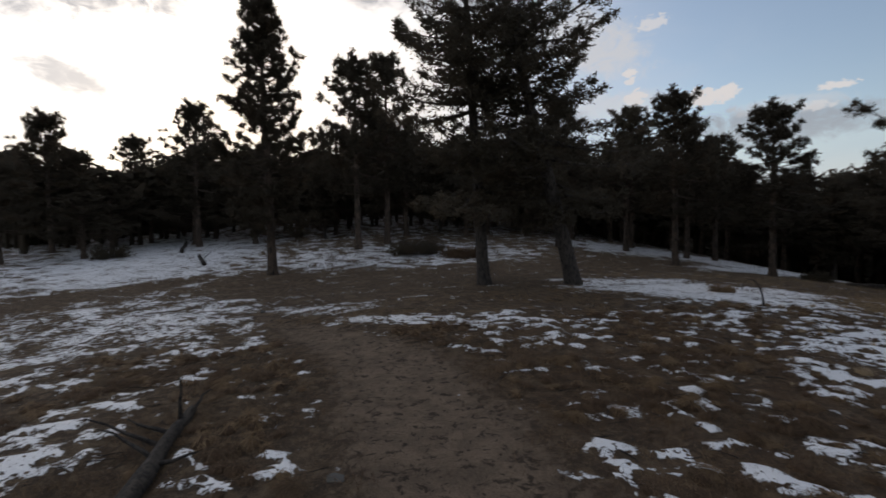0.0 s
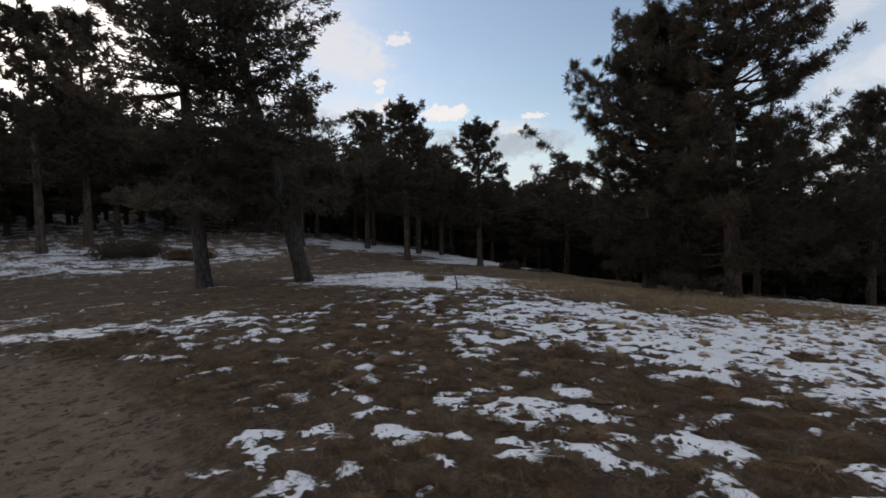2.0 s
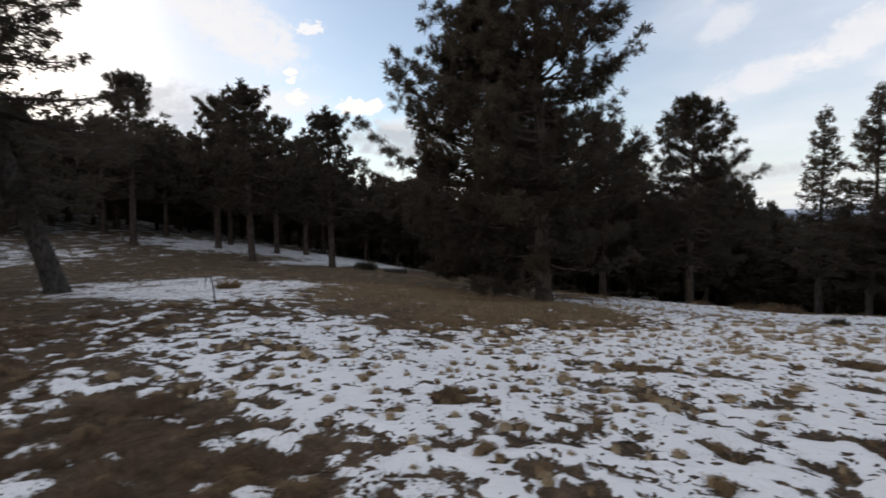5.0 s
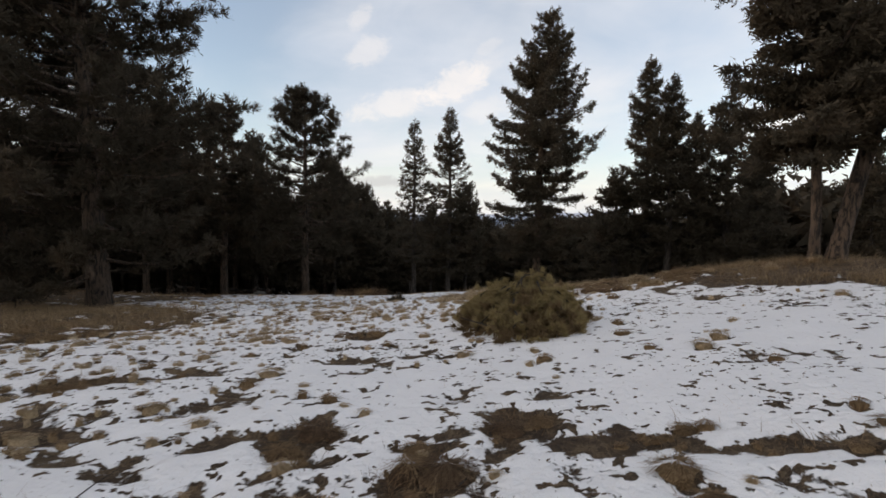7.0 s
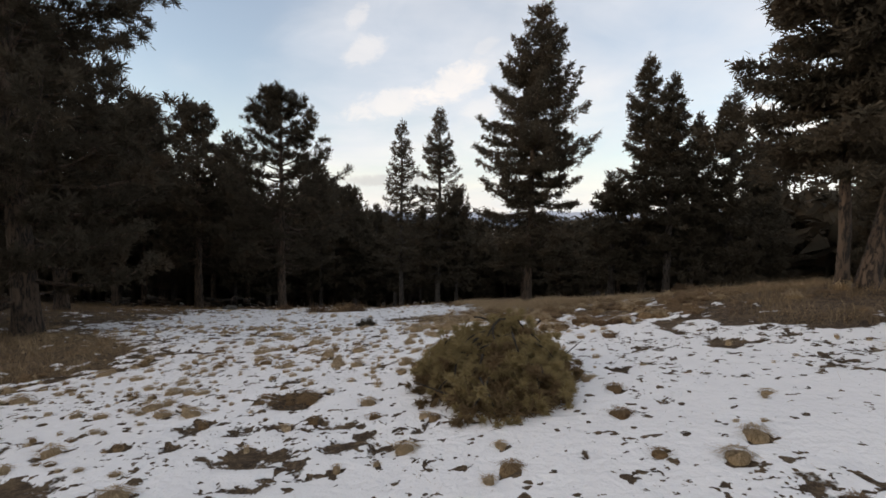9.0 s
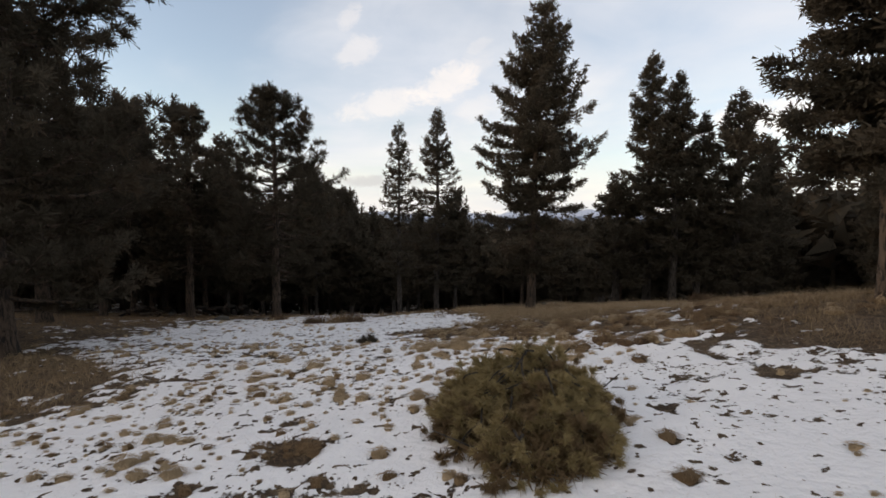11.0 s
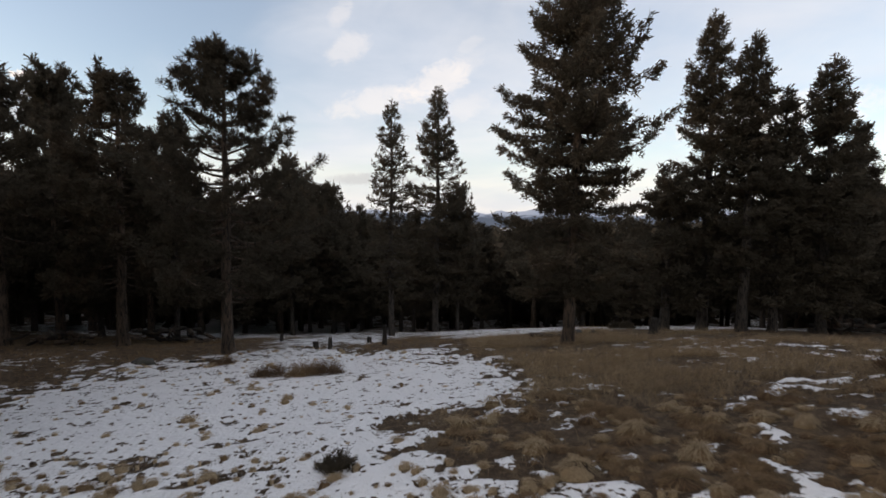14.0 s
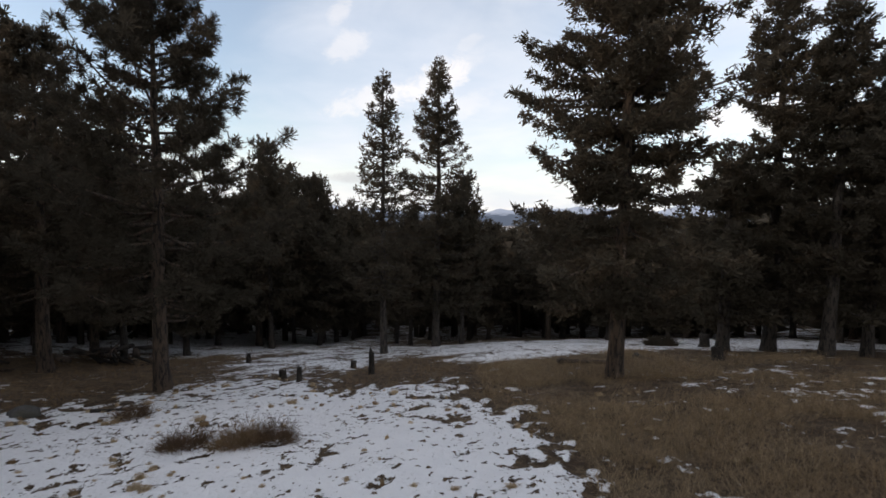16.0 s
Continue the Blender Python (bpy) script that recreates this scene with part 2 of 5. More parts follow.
def ground_build(n, shader):
    spot = n.add("ShaderNodeTexCoord").outputs["Object"]

    def layer(key):
        node = n.add("ShaderNodeAttribute")
        node.attribute_name = key
        return node.outputs["Fac"]

    cover, near, dirt, rust = layer("cover"), layer("near"), layer("dirt"), layer("rust")
    flat = n.vec("MULTIPLY", spot, (1, 1, 0)).outputs[0]
    mid = n.math("SUBTRACT", n.noise(flat, 1.1, 4, 0.6, 0.4), 0.5)
    small = n.math("SUBTRACT", n.noise(flat, 6.5, 4, 0.62, 0.3), 0.5)
    tiny = n.noise(spot, 38.0, 4, 0.65)
    field = n.math("ADD", cover, n.math("MULTIPLY", n.math("MULTIPLY", mid, n.math("SUBTRACT", 1.0, near)), 1.7))
    field = n.math("ADD", field, n.math("MULTIPLY", small, 1.25))
    busy = n.step(n.noise(flat, 0.8, 3, 0.5), 0.35, 0.65)
    pocks = n.step(n.noise(flat, 7.0, 3, 0.55, 0.2), 0.56, 0.68)
    specks = n.step(n.noise(n.vec("ADD", flat, (4.2, 7.7, 0.0)).outputs[0], 17.0, 2, 0.5), 0.57, 0.68)
    worn = n.math("ADD", n.math("MULTIPLY", pocks, 0.7), n.math("MULTIPLY", n.math("MULTIPLY", specks, busy), 0.6))
    field = n.math("SUBTRACT", field, worn)
    field = n.math("ADD", field, n.math("MULTIPLY", n.math("SUBTRACT", tiny, 0.5), 0.2))
    snowy = n.step(field, 0.47, 0.55)
    # turf: matted dead grass over dark soil
    turf_noise = n.noise(n.vec("MULTIPLY", spot, (1.0, 1.0, 0.4)).outputs[0], 9.0, 6, 0.7, 0.5)
    strand = n.noise(n.vec("MULTIPLY", spot, (30.0, 75.0, 20.0)).outputs[0], 1.0, 4, 0.7, 1.2)
    turf = n.mix(n.step(turf_noise, 0.40, 0.66), TURF_SOIL, TURF_STRAW)
    cross = n.noise(n.vec("MULTIPLY", spot, (80.0, 26.0, 20.0)).outputs[0], 1.0, 4, 0.7, 1.4)
    fibre = n.math("MAXIMUM", n.step(strand, 0.48, 0.68), n.step(cross, 0.5, 0.7))
    turf = n.mix(n.math("MULTIPLY", fibre, 0.7), turf, TURF_PALE)
    turf = n.mix(n.math("MULTIPLY", n.step(n.math("ADD", strand, cross), 0.98, 0.80), 0.6), turf, TURF_SOIL)
    turf = n.mix(n.math("MULTIPLY", rust, n.step(n.noise(spot, 1.6, 4), 0.3, 0.7)), turf, TURF_RUST)
    clod = n.step(n.noise(n.vec("ADD", flat, (5.1, 2.2, 0.0)).outputs[0], 5.0, 5, 0.68, 0.6), 0.44, 0.6)
    turf = n.mix(n.math("MULTIPLY", clod, 0.6), turf, TURF_SOIL)
    turf = n.mix(n.math("MULTIPLY", n.step(n.noise(n.vec("ADD", flat, (1.7, 8.2, 0.0)).outputs[0], 1.5, 5, 0.6, 0.3), 0.5, 0.68), 0.25), turf, TURF_PALE)
    # trodden sandy soil with dark clods
    grit = n.noise(spot, 55.0, 5, 0.7)
    sand = n.mix(n.math("ADD", n.math("MULTIPLY", n.step(grit, 0.3, 0.7), 0.55), n.math("MULTIPLY", n.step(n.noise(spot, 3.4, 5, 0.65, 0.4), 0.35, 0.65), 0.45)), SAND_DARK, SAND_LIGHT)
    sand = n.mix(n.math("MULTIPLY", n.step(n.noise(spot, 8.5, 5, 0.7, 0.6), 0.52, 0.62), 0.85), sand, SAND_CLOD)
    fray = n.math("ADD", n.math("SUBTRACT", turf_noise, 0.5), n.math("SUBTRACT", n.noise(flat, 2.4, 4, 0.6), 0.5))
    path_mask = n.step(n.math("ADD", dirt, n.math("MULTIPLY", fray, 1.5)), 0.18, 0.95)
    bare = n.mix(path_mask, turf, sand)
    snow = n.mix(n.noise(spot, 3.0, 3), (0.70, 0.69, 0.695), (0.82, 0.805, 0.80))
    litter = n.step(n.noise(flat, 24.0, 3, 0.6), 0.67, 0.74)
    snow = n.mix(n.math("MULTIPLY", litter, 0.75), snow, TURF_STRAW)
    n.put(shader.inputs["Base Color"], n.mix(snowy, bare, snow))
    n.put(shader.inputs["Roughness"], n.math("SUBTRACT", 0.95, n.math("MULTIPLY", snowy, 0.35)))
    n.put(shader.inputs["Specular IOR Level"], 0.25)
    rough_bare = n.math("ADD", n.math("MULTIPLY", turf_noise, 0.9), n.math("MULTIPLY", strand, 0.5))
    rough_snow = n.math("ADD", 0.85, n.math("MULTIPLY", n.noise(spot, 14.0, 4), 0.35))
    relief = n.math("ADD", n.math("MULTIPLY", rough_bare, n.math("SUBTRACT", 1.0, snowy)), n.math("MULTIPLY", rough_snow, snowy))
    bumped(n, shader, relief, 1.0, 0.10)


TURF_SOIL, TURF_STRAW, TURF_PALE, TURF_RUST = (0.062, 0.042, 0.029), (0.215, 0.145, 0.085), (0.35, 0.25, 0.155), (0.155, 0.092, 0.053)
SAND_DARK, SAND_LIGHT, SAND_CLOD = (0.14, 0.099, 0.069), (0.36, 0.258, 0.178), (0.045, 0.032, 0.022)
GROUND = material("meadow_ground", ground_build)
PINE_NEEDLES = needles("pine_needles", (0.058, 0.048, 0.037), (0.089, 0.074, 0.052), (0.112, 0.080, 0.053))
FIR_NEEDLES = needles("fir_needles", (0.063, 0.052, 0.040), (0.104, 0.087, 0.061), (0.125, 0.092, 0.061))
CUT_NEEDLES = needles("cut_pine_needles", (0.17, 0.132, 0.064), (0.39, 0.30, 0.15), (0.48, 0.37, 0.2))
BROWN_NEEDLES = needles("browned_pine_needles", (0.11, 0.076, 0.043), (0.25, 0.17, 0.092), (0.32, 0.22, 0.125))
PINE_BARK = bark("pine_bark", (0.09, 0.062, 0.045), (0.17, 0.115, 0.078), (0.025, 0.019, 0.015), 11.0)
FIR_BARK = bark("fir_bark", (0.075, 0.06, 0.05), (0.13, 0.105, 0.086), (0.022, 0.018, 0.016), 15.0)
DEAD_WOOD = bark("weathered_wood", (0.04, 0.031, 0.024), (0.095, 0.074, 0.058), (0.014, 0.011, 0.009), 18.0)
STRAW = grass_colours("straw", (0.38, 0.262, 0.15), (0.62, 0.46, 0.285), (0.70, 0.55, 0.37))
LEANING_GRASS = grass_colours("leaning_grass", (0.26, 0.175, 0.096), (0.45, 0.315, 0.185), (0.56, 0.42, 0.265))
DRY_GRASS = grass_colours("dry_grass", (0.18, 0.110, 0.056), (0.36, 0.232, 0.126), (0.48, 0.335, 0.195))
RUST_GRASS = grass_colours("rust_grass", (0.088, 0.053, 0.032), (0.22, 0.136, 0.077), (0.31, 0.212, 0.13))


def stone_build(n, shader):
    spot = n.add("ShaderNodeTexCoord").outputs["Object"]
    grain = n.noise(spot, 26.0, 5, 0.65)
    n.put(shader.inputs["Base Color"], n.mix(n.step(n.noise(spot, 4.0, 4), 0.35, 0.7), n.mix(grain, (0.045, 0.042, 0.04), (0.11, 0.103, 0.097)), (0.065, 0.058, 0.043)))
    bumped(n, shader, grain, 0.7, 0.02)


STONE = material("grey_stone", stone_build)


def ridge_build(n, shader):
    spot = n.add("ShaderNodeTexCoord").outputs["Object"]
    parts = n.add("ShaderNodeSeparateXYZ", {0: spot})
    high = n.math("ADD", n.math("MULTIPLY", parts.outputs[2], 0.012), n.noise(spot, 0.012, 5, 0.6))
    n.put(shader.inputs["Base Color"], n.mix(n.step(high, 0.65, 1.0), (0.10, 0.125, 0.17), (0.42, 0.46, 0.54)))


RIDGE = material("far_mountain", ridge_build)


# ---- small tools ----
def value_noise(x, y, size, seed=0):
    """Smooth lattice noise, 0 to 1."""
    x, y = np.asarray(x, float) / size + 1000.0, np.asarray(y, float) / size + 1000.0
    ix, iy = np.floor(x).astype(np.int64), np.floor(y).astype(np.int64)
    fx, fy = x - ix, y - iy
    fx, fy = fx * fx * (3 - 2 * fx), fy * fy * (3 - 2 * fy)

    def lattice(a, b):
        h = (a * 374761393 + b * 668265263 + seed * 974634777) & 0x7FFFFFFF
        h = ((h ^ (h >> 13)) * 1274126177) & 0x7FFFFFFF
        return ((h ^ (h >> 16)) & 0xFFFF) / 65535.0

    top = lattice(ix, iy) * (1 - fx) + lattice(ix + 1, iy) * fx
    bottom = lattice(ix, iy + 1) * (1 - fx) + lattice(ix + 1, iy + 1) * fx
    return top * (1 - fy) + bottom * fy


def smooth(v, lo, hi):
    u = np.clip((np.asarray(v, float) - lo) / (hi - lo), 0, 1)
    return u * u * (3 - 2 * u)


def mesh_of(name, verts, faces):
    """A mesh from an array of places and arrays of triangles or quads."""
    me = bpy.data.meshes.new(name)
    faces = [np.asarray(f, np.int32) for f in (faces if isinstance(faces, list) else [faces]) if len(f)]
    loops = np.concatenate([f.ravel() for f in faces])
    totals = np.concatenate([np.full(len(f), f.shape[1], np.int32) for f in faces])
    me.vertices.add(len(verts))
    me.vertices.foreach_set("co", np.asarray(verts, np.float32).ravel())
    me.loops.add(len(loops))
    me.loops.foreach_set("vertex_index", loops)
    me.polygons.add(len(totals))
    me.polygons.foreach_set("loop_start", np.concatenate([[0], np.cumsum(totals)[:-1]]).astype(np.int32))
    me.update(calc_edges=True)
    me.validate()
    return me


def part(name, me, mat, parent=None, label="", soft=True):
    """One mesh object, under a thing or a part."""
    ob = new(name, me)
    if mat and not me.materials:
        me.materials.append(mat)
    if soft:
        me.polygons.foreach_set("use_smooth", np.ones(len(me.polygons), bool))
    ob.parent = parent
    return tagged(ob, label)


class Heap:
    """Gathers pieces of mesh."""

    def __init__(self):
        self.verts, self.tris, self.quads, self.count = [], [], [], 0

    def put(self, verts, tris=(), quads=()):
        verts = np.asarray(verts, float).reshape(-1, 3)
        for store, faces, k in ((self.tris, tris, 3), (self.quads, quads, 4)):
            if len(faces):
                store.append(np.asarray(faces, np.int64).reshape(-1, k) + self.count)
        self.verts.append(verts)
        self.count += len(verts)

    def tube(self, line, radii, sides=6, cap=True):
        """A tapered tube along a line of places."""
        line, radii = np.asarray(line, float), np.asarray(radii, float)
        along = np.gradient(line, axis=0)
        along /= np.linalg.norm(along, axis=1, keepdims=True) + 1e-9
        side = np.cross(along, (0.31, 0.17, 0.93) if abs(along[0][2]) < 0.9 else (1.0, 0.2, 0.1))
        side /= np.linalg.norm(side, axis=1, keepdims=True) + 1e-9
        over = np.cross(along, side)
        turn = np.linspace(0, 2 * np.pi, sides, endpoint=False)
        ring = line[:, None] + radii[:, None, None] * (np.cos(turn)[None, :, None] * side[:, None] + np.sin(turn)[None, :, None] * over[:, None])
        k = np.arange(len(line) - 1)[:, None] * sides
        j = np.arange(sides)[None]
        quads = np.stack([k + j, k + (j + 1) % sides, k + sides + (j + 1) % sides, k + sides + j], -1).reshape(-1, 4)
        verts = ring.reshape(-1, 3)
        tris = []
        if cap:
            verts = np.concatenate([verts, line[-1:], line[:1]])
            last, n = (len(line) - 1) * sides, len(line) * sides
            tris = [(last + i, last + (i + 1) % sides, n) for i in range(sides)] + [((i + 1) % sides, i, n + 1) for i in range(sides)]
        self.put(verts, tris, quads)

    def mesh(self, name):
        return mesh_of(name, np.concatenate(self.verts), [np.concatenate(s) for s in (self.quads, self.tris) if s])


# ---- lie of the land ----
def hill(x, y, cx, cy, size, height):
    return height * np.exp(-((x - cx) ** 2 + (y - cy) ** 2) / (2 * size**2))


def land(x, y):
    """Height of the ground."""
    x, y = np.asarray(x, float), np.asarray(y, float)
    z = -1.433 + 0.0029 * x + -0.0473 * y
    z = z + hill(x, y, -60, 8, 22, 5.314)
    z = z + hill(x, y, -25, -4, 14, -0.439)
    z = z + hill(x, y, -25, 20, 14, 1.144)
    z = z + hill(x, y, -8, 4, 8, 0.700)
    z = z + hill(x, y, -6, 18, 9, 0.524)
    z = z + hill(x, y, 5, 12, 6, -0.257)
    z = z + hill(x, y, 9, 14, 6, 0.712)
    z = z + hill(x, y, 10, 15.3, 2.8, 0.334)
    z = z + hill(x, y, 2, 22, 9, -0.285)
    z = z + hill(x, y, 8, 30, 10, 1.323)
    z = z + hill(x, y, -10, 32, 14, 0.427)
    z = z + hill(x, y, -4, -6, 8, -0.418)
    z = z + hill(x, y, 22, 4, 18, 2.964)
    z = z + hill(x, y, -40, 40, 22, -0.259)
    z = z + hill(x, y, 0, 58, 24, -3.316)
    reach = np.hypot(x + 2, y - 10)
    out = smooth(reach, 62, 130)
    far = np.where(y > 0, -9.0, -3.0) * smooth(reach, 50, 160) - 46.0 * smooth(reach, 150, 900) * smooth(y, -400, 300)
    z = z * (1 - out) + far * out
    z = z + 0.10 * (value_noise(x, y, 2.6, 3) - 0.5) + 0.05 * (value_noise(x, y, 0.8, 5) - 0.5)
    return z


def ellipse(x, y, cx, cy, rx, ry, turn=0.0, edge=0.45):
    c, s = math.cos(radians(turn)), math.sin(radians(turn))
    u, v = (x - cx) * c + (y - cy) * s, -(x - cx) * s + (y - cy) * c
    return 1 - smooth(np.hypot(u / rx, v / ry), 1 - edge, 1 + edge)


TRAIL = [(1.5, 0.6, 0.8), (-3.1, 0.66, 0.85), (-4.4, 0.62, 0.85), (-6.3, 0.4, 0.9), (-8.3, -0.4, 0.6), (-10.4, -1.6, 0.34), (-12.6, -2.5, 0.3)]


def trail(x, y):
    """1 on the trodden path, 0 well beside it."""
    best = np.full(np.shape(x), 9.0)
    for (ax, ay, aw), (bx, by, bw) in zip(TRAIL, TRAIL[1:]):
        u = np.clip(((x - ax) * (bx - ax) + (y - ay) * (by - ay)) / ((bx - ax) ** 2 + (by - ay) ** 2), 0, 1)
        best = np.minimum(best, np.hypot(x - ax - u * (bx - ax), y - ay - u * (by - ay)) / (aw + u * (bw - aw)))
    return (1 - smooth(best, 0.4, 1.5)) * (1 - 0.55 * smooth(-x, 7.5, 11.5))


def snow_share(x, y):
    """How much of the ground lies under snow, 0 to 1."""
    d = np.full(np.shape(x), 0.2) + 0.28 * smooth(np.hypot(x + 2, y - 10), 24, 40)

    def lay(share, *shape):
        nonlocal d
        w = ellipse(x, y, *shape)
        d = d * (1 - w) + share * w

    lay(0.27, -3.5, 4.2, 5, 4.2)
    lay(0.62, -5.8, -3.1, 0.9, 0.5, -20)
    lay(0.62, -4.6, -2.9, 0.8, 0.45, -20)
    lay(0.6, -3.95, -0.62, 0.32, 0.22)
    lay(0.6, -3.9, -1.35, 0.6, 0.2, 20)
    lay(0.6, -6.5, -0.75, 0.35, 0.15)
    lay(0.53, -12.8, -5.6, 4.6, 3.6, 20)
    lay(0.75, -29, -11.5, 11, 5.5, 10)
    lay(0.5, -12.7, -1, 1.2, 1.4)
    lay(0.08, -18.6, -9.2, 4.6, 1.15, -31)
    lay(0.1, -19, -4.2, 3.0, 1.3, 20)
    lay(0.56, -9.3, 1.8, 0.8, 2.4, -30)
    lay(0.58, -27, 2, 4.5, 9)
    lay(0.76, -11.8, 9.9, 4.4, 2.9, 32)
    lay(0.42, -6, 6.8, 3, 2.6)
    lay(0.86, 1.6, 10, 4.6, 4.1)
    lay(0.60, -2.6, 8.4, 2.0, 2.0)
    lay(0.76, 0, 9.6, 2.2, 2.4)
    lay(0.90, 0.8, 14.5, 4.2, 4)
    lay(0.97, 6.5, 10, 3.6, 2.6)
    lay(0.06, -6.2, 13.7, 4.3, 2.9, 25)
    lay(0.06, -3.3, 14.2, 2.0, 2.0)
    lay(0.72, -2.0, 18, 3.4, 2.2)
    lay(0.85, 4.6, 14.6, 1.8, 1.7)
    lay(0.92, -1.0, 21.5, 3.8, 5)
    lay(0.17, 7.8, 18.2, 4.8, 4.0)
    lay(0.86, 2.5, 21.4, 1.2, 2.2)
    lay(0.05, 10, 14, 3.0, 3.0)
    lay(0.46, 6.4, 18.0, 1.4, 0.8)
    lay(0.30, 6.0, 17.2, 2.6, 1.3)
    lay(0.62, 6.6, 18.55, 0.8, 0.22, 15)
    lay(0.64, 7.3, 18.9, 0.6, 0.2)
    lay(0.6, 5.6, 17.95, 0.6, 0.16, 20)
    lay(0.6, 6.75, 17.3, 0.5, 0.14)
    lay(0.6, 4.95, 17.0, 0.3, 0.12)
    lay(0.12, 1.1, 27.4, 1.7, 2.2)
    lay(0.12, 5.6, 24.5, 2.6, 3.4)
    lay(0.74, 10, 32.5, 9.5, 2.4)
    lay(0.62, -2, 30, 2.4, 3.0)
    lay(0.7, 4.0, 28.9, 1.8, 1.1)
    lay(0.62, -10, 36, 10, 4)
    lay(0.8, -27, 21, 9, 3.6, 59)
    lay(0.74, -10, 42, 8, 6)
    lay(0.84, -21.4, 21.5, 1.5, 5.5, 6)
    lay(0.72, -24, 52, 14, 7)
    lay(0.74, 9, 33.5, 10, 3.2)
    lay(0.72, 9.5, 30.4, 7.0, 1.6)
    lay(0.96, 2.3, 14.7, 3.6, 1.3)
    lay(0.92, 6.0, 13.3, 1.0, 0.8)
    lay(0.88, 7.0, 12.3, 0.9, 0.7)
    lay(0.12, 3.9, 17.7, 1.7, 1.1)
    lay(0.80, 0.0, 8.5, 2.4, 1.4)
    lay(0.68, 0.7, 7.1, 1.7, 0.9)
    lay(0.88, 3.3, 8.4, 1.5, 0.9)
    lay(0.80, -2.3, 7.6, 1.9, 1.3)
    lay(0.66, -4.6, 7.4, 1.6, 1.8)
    lay(0.93, 4.4, 9.3, 1.3, 0.6)
    lay(0.24, 3.06, 8.98, 0.22, 0.19, -20)
    lay(0.32, 2.92, 8.6, 0.11, 0.16)
    lay(0.26, 3.6, 8.6, 0.31, 0.12, -6)
    lay(0.26, 3.96, 8.75, 0.11, 0.07)
    lay(0.22, 4.27, 8.46, 0.12, 0.1, -15)
    lay(0.26, 4.55, 8.4, 0.11, 0.08, -15)
    lay(0.28, 2.6, 8.3, 0.3, 0.23)
    lay(0.3, 3.67, 8.08, 0.15, 0.16)
    lay(0.42, 3.15, 7.95, 0.2, 0.11)
    lay(0.4, 4, 7.8, 0.33, 0.08)
    lay(0.44, 2.55, 8.66, 0.18, 0.08)
    lay(0.33, 1.86, 8.75, 0.25, 0.33, 10)
    lay(0.48, 1.35, 8.12, 0.23, 0.14)
    lay(0.4, 0.85, 7.92, 0.16, 0.17)
    lay(0.36, 1.92, 9.73, 0.11, 0.08)
    lay(0.2, -0.4, 9.77, 0.34, 0.17, 28)
    lay(0.5, 0, 8.92, 0.26, 0.11)
    lay(0.3, -0.25, 8.11, 0.16, 0.11)
    lay(0.3, -0.11, 7.71, 0.13, 0.08)
    lay(0.24, -1.38, 7.49, 0.18, 0.2, 40)
    lay(0.32, 1.5, 11.8, 0.35, 0.2)
    lay(0.25, -1.6, 14.4, 0.9, 0.22)
    lay(0.2, 2.2, 18.6, 0.8, 0.36)
    for px, py, rx, ry in ((-4.49, 1.65, 0.26, 0.15), (-4.45, 3.45, 0.14, 0.12), (-4.02, 2.91, 0.24, 0.12), (-3.38, 2.9, 0.2, 0.13), (-3.07, 2.25, 0.22, 0.14), (-2.83, 3.44, 0.24, 0.14), (-3.63, -1.02, 0.2, 0.15), (-7.2, -4.1, 0.7, 0.2), (-2.48, 4.61, 0.2, 0.3), (-1.03, 4.15, 0.2, 0.18), (-0.81, 4.85, 0.25, 0.14), (-2.15, 3.07, 0.2, 0.12), (-1.6, 3.5, 0.3, 0.12)):
        lay(0.6, px, py, rx, ry)
    lay(0.56, -2.05, 4.07, 0.32, 0.22)
    lay(0.56, -4.55, 4.1, 0.3, 0.22)
    lay(0.6, -2.63, 2.68, 0.22, 0.16)
    lay(0.56, -3.3, 1.75, 0.3, 0.26)
    lay(0.56, -1.9, 3.2, 0.26, 0.16)
    lay(0.6, -3.5, 4.35, 0.2, 0.14)
    lay(0.56, -1.05, 4.2, 0.3, 0.16)
    lay(0.58, -4.4, 1.62, 0.2, 0.14)
    lay(0.6, -3.35, 2.75, 0.16, 0.12)
    return d * (1 - trail(x, y)) - 0.25 * trail(x, y)


def rust_share(x, y):
    return np.clip(ellipse(x, y, -4, 4.5, 5, 4.5) * 0.7 + ellipse(x, y, 7.5, 18, 6, 5) * 0.3 + ellipse(x, y, -6, 14, 4, 3) * 0.25, 0, 1)


def unit(v):
    return v / (np.linalg.norm(v, axis=-1, keepdims=True) + 1e-9)


# ---- tufts of bunch grass: where they stand decides where the snow is broken ----
rng = np.random.default_rng(7)


def scatter(count, x0, x1, y0, y1, chance):
    """Random places in a rectangle, kept by chance(x, y)."""
    x, y = rng.uniform(x0, x1, count), rng.uniform(y0, y1, count)
    keep = rng.random(count) < chance(x, y)
    return x[keep], y[keep]


def tuft_chance(x, y):
    share = snow_share(x, y)
    clean = ellipse(x, y, 6.5, 9.8, 3.4, 3.0)
    clump = smooth(value_noise(x, y, 1.7, 21), 0.3, 0.75)
    slope = ellipse(x, y, 7.2, 17.5, 5.2, 4.6)
    return np.maximum(0.15 + 0.5 * smooth(share, 0.3, 0.6), 0.2 * slope) * (0.2 + 0.8 * clump) * (1 - 0.85 * clean) * (1 - trail(x, y))


def patch_chance(x, y):
    """Thick small tufts on the bare patches inside the snow field."""
    return (1 - smooth(snow_share(x, y), 0.34, 0.6)) * smooth(value_noise(x, y, 0.25, 23), 0.25, 0.6)


